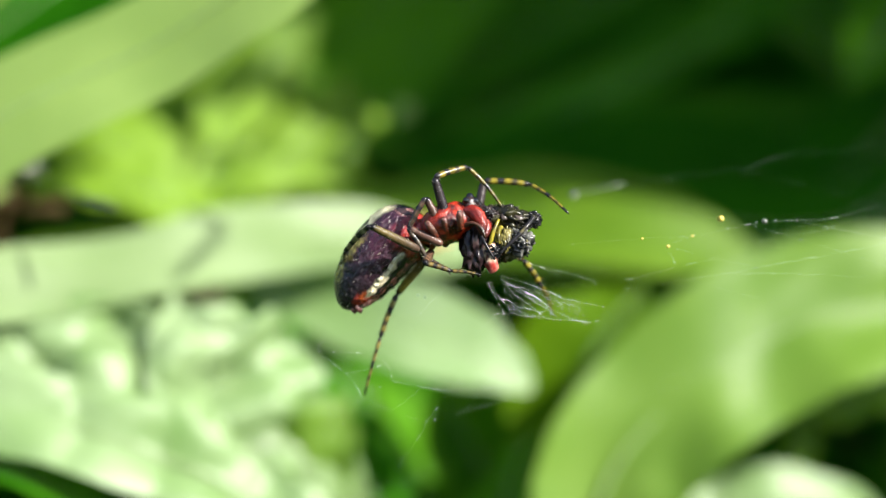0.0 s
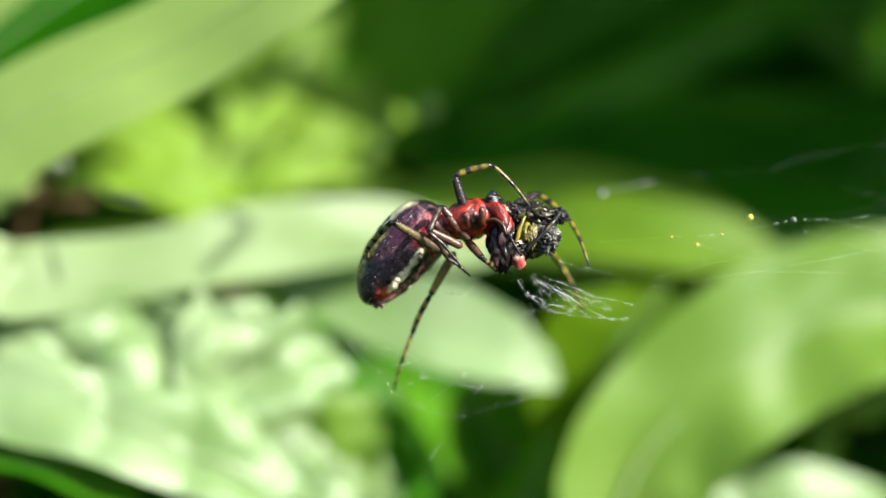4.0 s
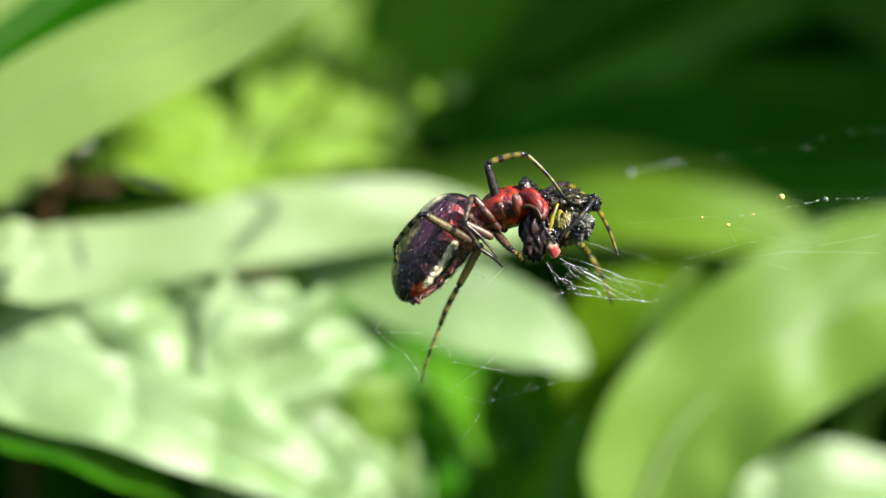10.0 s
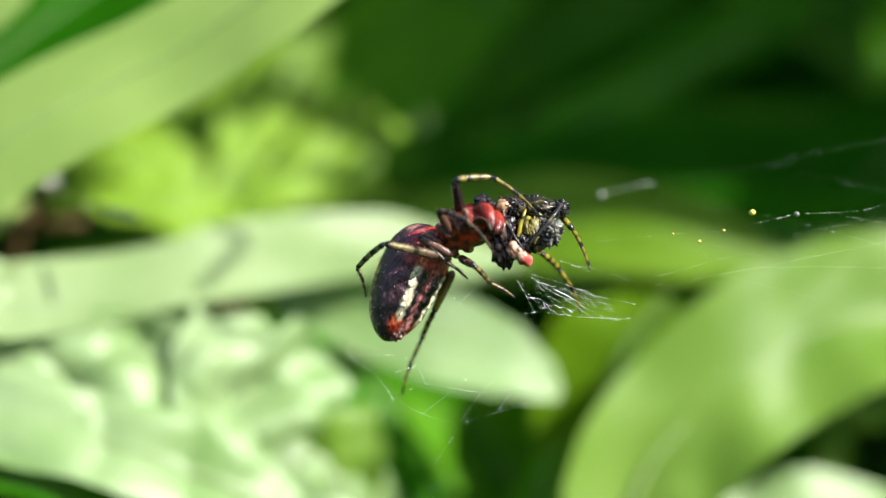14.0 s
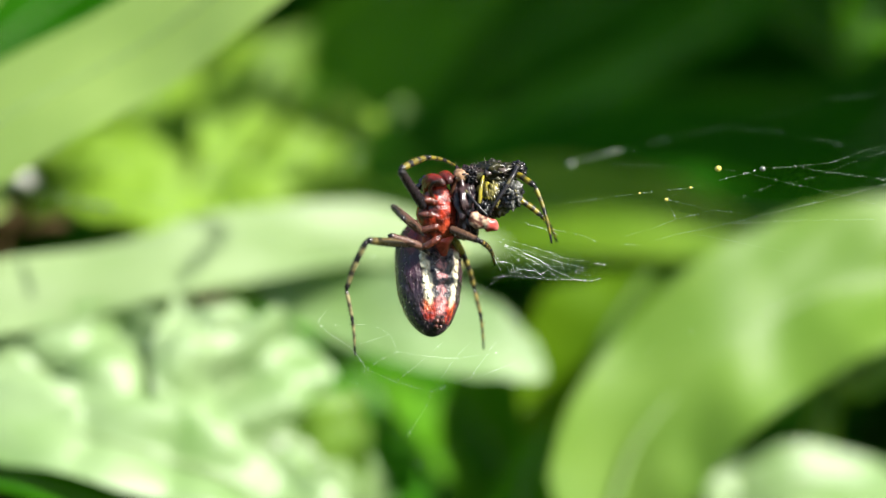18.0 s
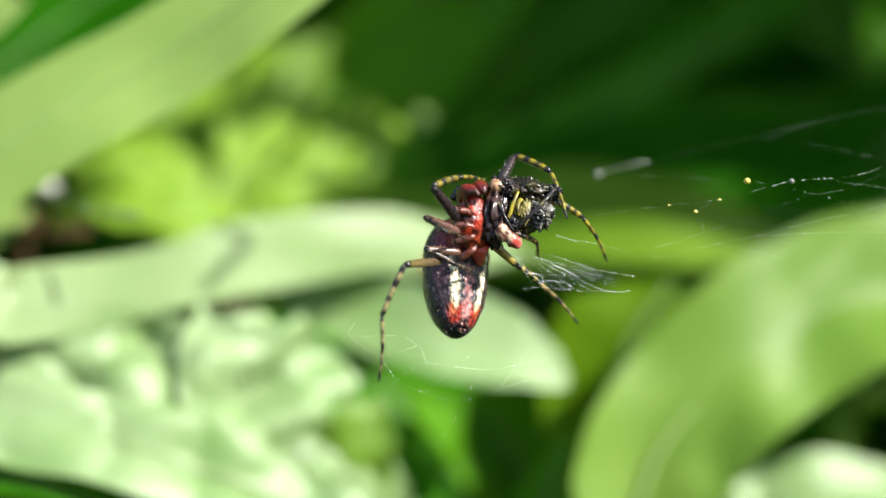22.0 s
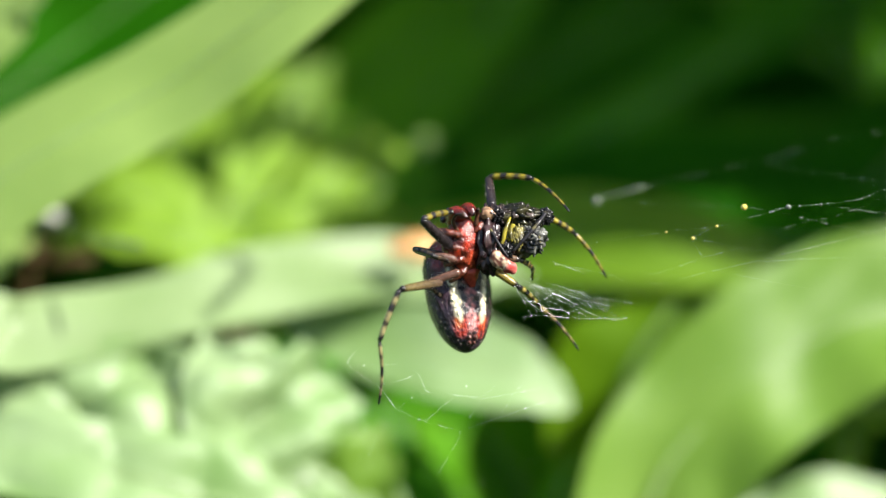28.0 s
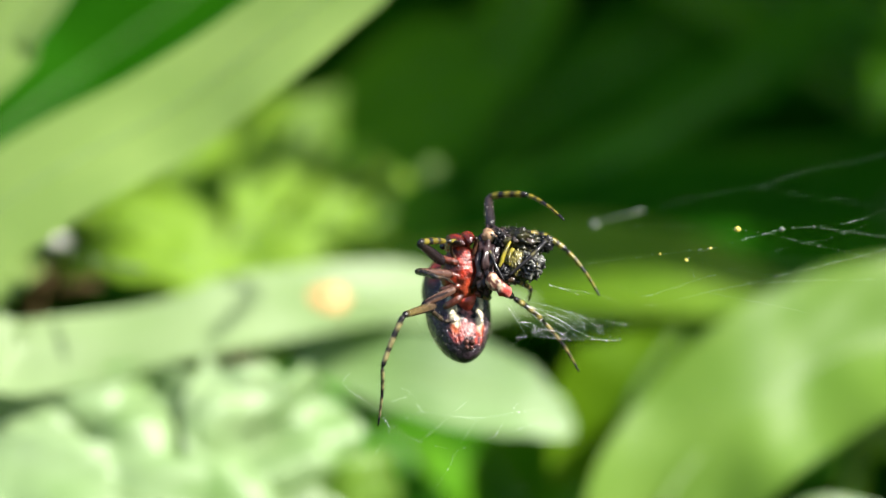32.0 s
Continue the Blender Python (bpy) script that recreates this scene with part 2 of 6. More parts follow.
def add_leaf(plant, mat, points, widths, facing, label="", rib=0.25, rib_mat=None, **kw):
    bm, line = leaf_sheet(points, widths, facing, **kw)
    ob = part("leaf", bm, mat, plant, label)
    if rib:
        bm = bmesh.new()
        tube(bm, [mm(*p) for p in line[::2]], [0.001 * rib * (1 - 0.75 * i / (len(line) // 2)) for i in range(len(line[::2]))], 6)
        part("midrib", bm, rib_mat or STEM_GREEN, ob)
    return ob


def add_stem(plant, points, r0, r1, mat=None, name="stem", n=16):
    bm = bmesh.new()
    line = smooth_line(points, n)
    tube(bm, [mm(*p) for p in line], [0.001 * (r0 + (r1 - r0) * i / n) for i in range(n + 1)], 10)
    return part(name, bm, mat or STEM_GREEN, plant)


# ---- ground ----
bm = bmesh.new()
NG = 60
gv = [[None] * (NG + 1) for _ in range(NG + 1)]
for i in range(NG + 1):
    for j in range(NG + 1):
        u, v = 2 * i / NG - 1, 2 * j / NG - 1
        x, y = (u * 0.4 + u ** 5 * 60), (v * 0.4 + v ** 5 * 60)
        gv[i][j] = bm.verts.new((x, y, 0.006 * noise.noise(Vector((x * 30, y * 30, 0))) - 0.002 + 0.34 * max(0.0, min(1.0, (y - 0.13) / 0.12)) ** 2))
for i in range(NG):
    for j in range(NG):
        bm.faces.new((gv[i][j], gv[i + 1][j], gv[i + 1][j + 1], gv[i][j + 1]))
# dark green stands for deep shade; the bank is added to hide the sky
ground = tagged(part("ground", bm, SHADE_GROUND), "ground coloured shade-dark green, rising to an added bank", "ground", kind="structure")

# ---- plants behind the web ----
GROUND_Z = -HEIGHT
WEB_CORNER, WEB_ACROSS, WEB_DOWN = Vector((-13.688, 0, 4.839)), Vector((0.019035, 0, -0.000419)), Vector((-0.000601, 0, -0.019102))
WEB_EYE = Vector((0.428, 0, -0.975))

def leaf_place(u, v, depth):
    """A place behind the web's plane by depth millimetres, in the web's grid of fine steps across and down."""
    p = (WEB_CORNER + WEB_ACROSS * u + WEB_DOWN * v - WEB_EYE) * (1 + depth / 70.0) + WEB_EYE
    return (p.x, depth, p.z)


def run(*stops):
    """A leaf's midline from stops in the web's grid: across, down, depth."""
    return [leaf_place(*q) for q in stops]


# strap-leaved clump whose blades cross the upper left
strap = thing("strap_leaf_plant", "clump of long pale green strap leaves", "plant")
add_stem(strap, [(-58, 22, GROUND_Z - 2), (-56, 21, -90), (-50, 19, -45), (-44, 18, -22)], 4.0, 2.6)
add_leaf(strap, PALE_LEAF, [(-44, 18, -22), (-30, 17.5, -9), (-17.19, 16.50, -0.00), (-10.75, 16.50, 3.30), (-6.65, 16.00, 5.93), (-2.36, 15.60, 8.81), (1.17, 15.00, 11.07)],
         [1.6, 2.5, 2.6, 2.4, 2.25, 1.8, 0.3], (0.1, -0.85, 0.5), "long pale green strap leaf, sunlit", fold=0.10, wave=0.2, seed=1.0, curl=0.1, rib=0.12, rib_mat=PALE_RIB)
add_leaf(strap, PALE_LEAF, [(-44, 18, -22), (-34, 20, -6), (-19.55, 20.00, 5.44), (-16.90, 20.00, 8.41), (-6, 19, 22)],
         [1.6, 2.2, 2.0, 1.7, 0.3], (-0.1, -0.85, 0.5), "pale green strap leaf in the sun", fold=0.12, wave=0.2, seed=3.0, rib=0.12, rib_mat=PALE_RIB)
# darker copy of the strap leaf, with the shade put into its colour
add_leaf(strap, SHADE_TONED_LEAF, [(-44, 18, -22), (-36, 30, -8), (-20.03, 34.00, 4.54), (-15.00, 35.00, 8.17), (0, 34, 18)],
         [1.6, 3.6, 4.0, 3.6, 0.3], (-0.2, -0.9, 0.2), "strap leaf in the shade, its colour darkened for it", fold=0.2, wave=0.3, seed=5.0)
add_leaf(strap, PALE_LEAF, [(-44, 18, -22), (-34, 30, -12), (-22.86, 28.00, -4.46), (-20.44, 28.00, -3.72), (-18.38, 28.50, -3.11)],
         [1.2, 1.8, 2.2, 1.4, 0.2], (-0.05, -0.75, 0.6), "short pale green strap leaf", fold=0.1, wave=0.2, seed=6.0, rib=0.1, rib_mat=PALE_RIB)

# arching leaf across the middle
arch = thing("arching_plant", "plant with one long arching grey-green leaf", "plant")
add_stem(arch, [(-52, 40, GROUND_Z - 2), (-50, 36, -80), (-46, 26, -40), (-40, 18, -20)], 3.0, 1.8)
add_leaf(arch, DULL_LEAF, [(-40, 18, -20)] + run((-120, 572, 17.2), (0, 556, 17.6), (150, 532, 19), (320, 496, 21), (440, 464, 23), (560, 446, 25), (680, 440, 26.5), (800, 446, 27.5), (930, 458, 29)),
         [1.6, 1.9, 1.9, 1.9, 1.9, 2.0, 2.1, 2.0, 1.6, 0.3], (0.25, -0.66, 0.70), "long arching grey-green leaf with shadows across it", fold=0.12, wave=0.30, freq=0.2, seed=7.0, rib=0.10, rib_mat=PALE_RIB)
add_leaf(arch, FRESH_LEAF, [(-40, 18, -20), (-26.85, 40.00, -12.67), (-13.17, 40.00, -6.08), (-1.12, 37.00, -4.70), (7.45, 34.00, -3.98), (12.99, 33.00, -4.55), (19.91, 34.00, -6.35)],
         [1.2, 2.0, 2.0, 2.4, 3.1, 2.7, 0.3], (0.1, -0.78, 0.60), "green leaf behind the arching one, partly in the sun", fold=0.10, wave=0.2, freq=0.2, seed=8.0, rib=0.10)

add_leaf(arch, BROAD_LEAF, [(-40, 18, -20)] + run((-60, 640, 22), (120, 606, 22.5), (280, 570, 23.5), (420, 535, 26), (540, 508, 29), (640, 500, 31)),
         [1.2, 1.4, 1.6, 1.7, 1.6, 1.2, 0.2], (0.2, -0.80, 0.56), "green leaf in the shade under the arching one", fold=0.1, wave=0.3, freq=0.2, seed=10.0, rib=0.08)

# leaf with a rounded point below the spider
lance = thing("lance_leaf_plant", "plant with a pale lance-shaped leaf", "plant")
add_stem(lance, [(-14, 60, GROUND_Z - 2), (-13, 55, -80), (-12, 44, -36), (-9.45, 29.00, -7.65)], 2.2, 0.7)
add_leaf(lance, SILVER_LEAF, run((425, 522, 28.5), (555, 540, 26.5), (690, 570, 25), (795, 594, 24), (890, 624, 23.8), (955, 655, 23.8), (990, 679, 23.8), (1004, 693, 23.8)),
         [0.4, 1.3, 2.0, 2.2, 1.85, 1.15, 0.55, 0.04], (0.36, -0.88, 0.22), "pale green lance-shaped leaf with a rounded point", fold=0.14, wave=0.08, seed=9.0, rib=0.12, rib_mat=PALE_RIB)
bm = bmesh.new()
ball(bm, mm(*(-8.49, 23.20, -7.45)), (0.0009, 0.0007, 0.0006), None, 16, 10, 0.2)
part("leaf_joint", bm, DRY, lance, "yellowish withered leaf joint")

# big arching leaf on the other side
broad = thing("broad_leaf_plant", "plant with a broad arching fresh green leaf", "plant")
add_stem(broad, [(12, 40, GROUND_Z - 2), (13, 36, -90), (13, 30, -45), (9.34, 22.00, -20.41)], 2.4, 1.6)
add_leaf(broad, BROAD_LEAF, run((1095, 1010, 22), (1136, 890, 22.2), (1170, 805, 22.6), (1228, 730, 23), (1306, 652, 23.6), (1410, 582, 24.4), (1525, 530, 25.2), (1690, 500, 26.5), (1850, 560, 29)),
         [1.6, 3.3, 3.5, 3.6, 3.75, 3.8, 3.8, 3.4, 0.3], (0.22, -0.84, 0.46), "broad fresh green leaf arching over, glossy in the sun", fold=0.22, wave=0.55, freq=0.22, seed=11.0, n=70, m=26, rib=0.14, rib_mat=PALE_RIB)
add_leaf(broad, SILVER_LEAF, [(14, 36, -50)] + run((1260, 985, 28), (1360, 912, 27), (1470, 876, 27), (1590, 896, 28), (1720, 965, 31)),
         [0.8, 1.8, 2.0, 1.9, 1.6, 0.2], (0.0, -0.75, 0.66), "pale green lower leaf in the sun", fold=0.2, wave=0.4, seed=13.0)
add_leaf(broad, BROAD_LEAF, [(14, 36, -50)] + run((1500, 760, 30), (1560, 700, 29), (1640, 650, 29), (1740, 600, 30)),
         [0.8, 0.8, 1.1, 1.2, 0.2], (0.1, -0.8, 0.6), "green leaf under the broad one", fold=0.2, wave=0.3, seed=14.0)

# crumpled bright leaves, lower left
crumple = thing("crinkled_leaf_plant", "low plant with crinkled glossy light green leaves", "plant")
add_stem(crumple, [(-18, 62, GROUND_Z - 2), (-17, 56, -90), (-14, 42, -50), (-10, 30, -30)], 2.6, 1.4)
ROOT = [(-10, 30, -30)]
add_leaf(crumple, SILVER_LEAF, ROOT + run((620, 980, 17.5), (510, 905, 16.4), (395, 848, 15.8), (260, 806, 15.5), (110, 772, 15.4), (-40, 756, 15.4), (-180, 752, 15.6)), [0.5, 1.2, 1.5, 2.0, 2.2, 2.0, 1.8, 0.3], (0.12, -0.80, 0.58),
         "smooth pale lower leaf", fold=0.10, wave=0.35, freq=0.25, seed=19.0, pucker=(0.55, 3.2), n=80, m=32, rib=0.10, rib_mat=PALE_RIB)
add_leaf(crumple, SILVER_LEAF, ROOT + run((430, 880, 20), (360, 752, 18.2), (250, 682, 17.4), (135, 676, 17.2), (20, 686, 17.2), (-100, 695, 17.4)), [0.5, 2.8, 3.4, 3.1, 2.9, 2.3, 0.3], (0.33, -0.86, 0.38),
         "large crinkled light green leaf, glossy in the sun", fold=0.05, wave=0.9, freq=0.42, seed=20.4, pucker=(1.5, 3.1), n=100, m=60, rib=0.06, rib_mat=PALE_RIB)
add_leaf(crumple, SILVER_LEAF, ROOT + run((570, 900, 21), (520, 780, 19.2), (468, 704, 18.8), (415, 646, 18.6), (385, 596, 18.9), (355, 548, 19.6)), [0.5, 3.0, 3.9, 3.6, 2.3, 0.4], (0.36, -0.84, 0.40),
         "crinkled light green leaf, glossy in the sun", fold=0.05, wave=0.9, freq=0.45, seed=33.0, pucker=(1.5, 3.0), n=100, m=60, rib=0.06, rib_mat=PALE_RIB)
add_leaf(crumple, BROAD_LEAF, ROOT + run((560, 960, 20.5), (606, 860, 19.8), (640, 775, 19.6), (668, 715, 20)), [0.6, 1.6, 2.0, 1.6, 0.5], (0.3, -0.85, 0.5),
         "yellow-green lobe of the crinkled plant", fold=0.08, wave=0.3, freq=0.3, seed=26.0, pucker=(0.45, 2.4), n=50, m=30, rib=0.06, rib_mat=PALE_RIB)
add_leaf(crumple, WAXY_LEAF, ROOT + run((660, 940, 20.5), (550, 856, 18.6), (450, 822, 17.6), (360, 806, 17.4), (270, 780, 17.8)), [0.5, 1.7, 1.9, 1.6, 0.3], (0.3, -0.84, 0.5),
         "crinkled light green leaf, glossy in the sun", fold=0.08, wave=0.3, freq=0.3, seed=41.0, pucker=(1.0, 2.8), n=70, m=40, rib=0.06, rib_mat=PALE_RIB)
add_leaf(crumple, SILVER_LEAF, ROOT + run((640, 930, 22), (520, 820, 20), (390, 765, 19.4), (250, 738, 19), (100, 730, 18.8), (-60, 735, 18.8), (-200, 745, 19)), [0.6, 2.0, 2.6, 2.7, 2.6, 2.4, 2.0, 0.3], (0.3, -0.84, 0.46),
         "broad pale leaf under the crinkled ones", fold=0.06, wave=0.5, freq=0.3, seed=17.0, pucker=(0.7, 3.0), n=80, m=40, rib=0.1, rib_mat=PALE_RIB)
# darker green sheet behind the gap, standing for the shade inside it
add_leaf(crumple, MID_LEAF, ROOT + run((480, 800, 26), (380, 690, 25), (300, 610, 24.5), (230, 560, 24.5), (150, 530, 25)), [0.8, 2.0, 2.2, 1.8, 0.4], (0.2, -0.85, 0.45),
         "leaf under the crinkled ones, toned dark for the shaded gap", fold=0.1, wave=0.3, seed=18.0, rib=0.1)
add_leaf(crumple, MID_LEAF, [(-10, 30, -30), (-10.82, 18.00, -17.62), (-13.80, 16.00, -15.08), (-16.93, 15.40, -13.91), (-21.10, 15.40, -12.99)], [0.6, 1.6, 1.8, 1.6, 0.3], (0, -0.4, 0.9),
         "dark green lower leaf", fold=0.2, wave=0.3, seed=31.0)

# yellow-green leaves behind, upper left of the middle
lime = thing("lime_leaf_plant", "yellow-green leafy plant bright in the sun", "plant")
add_stem(lime, [(-16, 80, GROUND_Z - 2), (-15, 74, -80), (-13, 56, -30), (-9.55, 40.00, -4.96)], 2.2, 0.9)
LIME = [
    (run((430, 480, 38), (330, 380, 36), (260, 320, 35), (190, 300, 35), (120, 330, 36)), 1.3, LIME_LEAF),
    (run((430, 480, 38), (360, 400, 36), (270, 378, 35), (170, 372, 35), (90, 390, 36)), 1.2, LIME_LEAF),
    (run((430, 480, 42), (330, 360, 42), (290, 270, 43), (310, 180, 45), (370, 100, 47)), 3.2, LIME_LEAF),
    (run((430, 480, 44), (420, 350, 44), (450, 250, 46), (500, 160, 48), (580, 70, 50)), 2.8, FRESH_LEAF),
    (run((430, 480, 40), (400, 380, 39), (430, 300, 40), (490, 230, 42), (540, 150, 44)), 0.9, LIME_LEAF),
    (run((430, 480, 40), (470, 400, 40), (540, 320, 42), (600, 240, 44), (640, 170, 47)), 1.5, LIME_LEAF),
    (run((430, 480, 36), (470, 380, 36), (540, 345, 37), (620, 335, 38), (690, 350, 39)), 0.9, LIME_LEAF),
    (run((430, 480, 36), (380, 420, 36), (420, 365, 37), (500, 325, 38), (570, 312, 39)), 0.7, FRESH_LEAF),
    (run((430, 480, 41), (345, 355, 40), (275, 295, 40), (200, 255, 41), (110, 235, 42)), 1.7, LIME_LEAF),
    (run((430, 480, 41), (430, 330, 41), (420, 260, 42), (450, 190, 43), (500, 130, 44)), 1.3, LIME_LEAF),
    (run((450, 490, 36), (390, 425, 34), (310, 388, 33), (225, 368, 33), (140, 366, 34)), 1.9, LIME_LEAF),
    (run((430, 480, 46), (560, 330, 48), (660, 220, 50), (760, 120, 52), (880, 20, 54)), 2.8, MEADOW_LEAF),
    (run((430, 480, 50), (540, 250, 52), (640, 120, 54), (740, 30, 56), (840, -60, 58)), 3.2, MEADOW_LEAF),
    (run((430, 480, 42), (610, 350, 43), (650, 300, 44), (668, 240, 45), (672, 200, 46)), 0.5, FRESH_LEAF),
    (run((430, 480, 52), (300, 330, 52), (180, 260, 53), (60, 200, 54), (-60, 150, 56)), 4.0, LIME_LEAF),
    (run((430, 480, 54), (420, 300, 55), (400, 200, 57), (380, 100, 60)), 5.0, FRESH_LEAF),
]
for k, (line, w, mat) in enumerate(LIME):
    add_leaf(lime, mat, line, [0.5] + [w] * (len(line) - 2) + [0.3], (0.42 + 0.18 * math.sin(k * 2.7), -0.72, 0.56 + 0.2 * math.sin(k * 1.9)), "yellow-green leaf bright in the sun",
             fold=0.22, wave=0.35, freq=0.25, seed=40 + 2.3 * k, rib=0.12)
for x, y, z, r, mat in ((*(-1.22, 33.00, 0.44), 0.55, LIME_LEAF), (*(0.25, 36.00, 0.97), 0.6, PALE_LEAF), (*(-2.28, 37.00, 1.25), 0.4, FRESH_LEAF)):
    add_leaf(lime, mat, [(x - r, y + 0.6, z - r * 0.8), (x - r * 0.3, y, z - 0.1), (x + r * 0.4, y, z + 0.2), (x + r, y + 0.3, z + r * 0.7)], [0.1, r * 0.9, r * 0.9, 0.05],
             (0.1, -0.8, 0.6), "tiny bright leaflet", fold=0.2, n=10, m=6, rib=0)

# leaves in the shade, upper right, with shade put into their greens
deep = thing("shaded_plant", "large leaves deep in the shade, their greens darkened for it", "plant")
add_stem(deep, [(45, 90, GROUND_Z - 2), (42, 84, -70), (38, 70, -20), (34, 60, 0)], 3.5, 2.0)
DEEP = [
    (run((1640, 200, 56), (1500, 330, 50), (1300, 330, 48), (1080, 340, 47), (860, 400, 46), (700, 470, 46)), 4.2, SHADE_TONED_LEAF),
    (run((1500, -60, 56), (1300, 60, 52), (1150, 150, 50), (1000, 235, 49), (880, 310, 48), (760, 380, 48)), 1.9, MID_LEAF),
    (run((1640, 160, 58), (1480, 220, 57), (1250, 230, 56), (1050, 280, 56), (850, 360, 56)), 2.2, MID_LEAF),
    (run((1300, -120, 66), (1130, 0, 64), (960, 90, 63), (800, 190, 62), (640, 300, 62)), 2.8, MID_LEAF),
    (run((1640, 330, 48), (1500, 400, 44), (1250, 400, 42), (1000, 430, 41), (760, 500, 42)), 2.6, SHADE_TONED_LEAF),
    (run((1700, 20, 70), (1450, 10, 68), (1250, 60, 68), (1050, 160, 68)), 3.0, SHADE_TONED_LEAF),
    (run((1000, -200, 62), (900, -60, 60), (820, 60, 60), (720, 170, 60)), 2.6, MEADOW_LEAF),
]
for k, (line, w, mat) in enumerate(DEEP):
    add_leaf(deep, mat, [(34, 60, 0)] + line, [0.8, w * 0.8] + [w] * (len(line) - 2) + [0.3], (-0.1 + 0.2 * math.sin(k * 2.3), -0.85, 0.5 + 0.2 * math.sin(k * 1.3)), "large leaf in the shade, its green toned down for it",
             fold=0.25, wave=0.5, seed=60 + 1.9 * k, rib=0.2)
add_leaf(deep, MEADOW_LEAF, [(34, 60, 0), (27.86, 40.00, 8.83), (25.27, 38.00, 5.78), (23.92, 38.00, 4.05), (23.38, 39.00, 3.08)], [0.8, 2.0, 2.0, 1.1, 0.2], (-0.1, -0.8, 0.6), "fresh green leaf at the edge of the shade",
         fold=0.2, wave=0.4, seed=75.0)

add_leaf(arch, WAXY_LEAF, run((820, 485, 36), (930, 470, 34), (1050, 458, 33), (1170, 452, 33), (1300, 458, 34)), [0.5, 1.2, 1.4, 1.2, 0.2], (0.1, -0.7, 0.7), "soft green leaf tip in the sun",
         fold=0.12, wave=0.2, seed=77.0)

# sunny leaf, and leaves coloured as shaded, low behind the lance leaf's point
low = thing("low_leaf_plant", "low plant with one lit leaf and several toned as shaded", "plant")
add_stem(low, [(8, 66, GROUND_Z - 2), (8, 60, -90), (7, 50, -50), (6, 42, -30)], 2.4, 1.2)
add_leaf(low, MOSSY_LEAF, [(6, 42, -30)] + run((1080, 900, 30), (1062, 770, 28.4), (1085, 680, 28), (1115, 610, 28), (1150, 555, 28.4), (1190, 505, 29)), [0.4, 1.2, 2.7, 3.6, 3.6, 2.2, 0.3], (0.1, -0.75, 0.65), "lit yellow-green leaf",
         fold=0.15, wave=0.4, seed=81.0)
add_leaf(low, MEADOW_LEAF, [(6, 42, -30)] + run((960, 980, 26), (968, 900, 26), (985, 830, 26.2), (1020, 770, 26.6)), [0.6, 1.4, 1.5, 0.8, 0.2], (0.1, -0.75, 0.65), "lit green leaf low down", fold=0.2, wave=0.3, seed=83.0)
# greens below are picked by how shaded each leaf should look
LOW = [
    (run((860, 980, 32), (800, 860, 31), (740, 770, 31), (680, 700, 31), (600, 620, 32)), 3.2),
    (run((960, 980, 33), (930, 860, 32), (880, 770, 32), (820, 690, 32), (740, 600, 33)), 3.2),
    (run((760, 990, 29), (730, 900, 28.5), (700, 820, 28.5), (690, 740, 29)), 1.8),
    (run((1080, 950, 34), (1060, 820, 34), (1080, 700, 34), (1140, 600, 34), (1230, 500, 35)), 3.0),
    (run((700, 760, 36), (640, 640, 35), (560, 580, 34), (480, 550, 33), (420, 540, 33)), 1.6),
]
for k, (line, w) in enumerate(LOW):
    add_leaf(low, MEADOW_LEAF if k in (1, 3) else MID_LEAF, [(6, 42, -30)] + line, [0.6, w * 0.8] + [w] * (len(line) - 2) + [0.3], (0.1, -0.85, 0.5), "low leaf in the shade, shade tone put into its green", fold=0.2, wave=0.5, seed=85 + 2.1 * k)


twig = thing("dry_twig", "short dry dark brown twig among the leaves", "twig")
add_stem(twig, [(-30, 60, GROUND_Z - 2), (-27, 50, -80), (-22, 38, -30), (-19.48, 31.00, -5.49), (-17.98, 29.00, -4.35), (-15.65, 28.00, -3.96)], 0.7, 0.28, BARK, "twig_stem")
add_stem(twig, [(-17.98, 29.00, -4.35), (-17.40, 27.50, -3.24), (-17.08, 26.50, -2.22)], 0.35, 0.25, BARK, "side_twig")
bm = bmesh.new()
ball(bm, mm(*(-17.14, 26.00, -2.03)), (0.00075, 0.0005, 0.00045), Matrix.Rotation(0.5, 3, "Y"), 14, 10, 0.7, 1.4)
part("withered_bud", bm, PETAL, twig, "whitish withered bud")


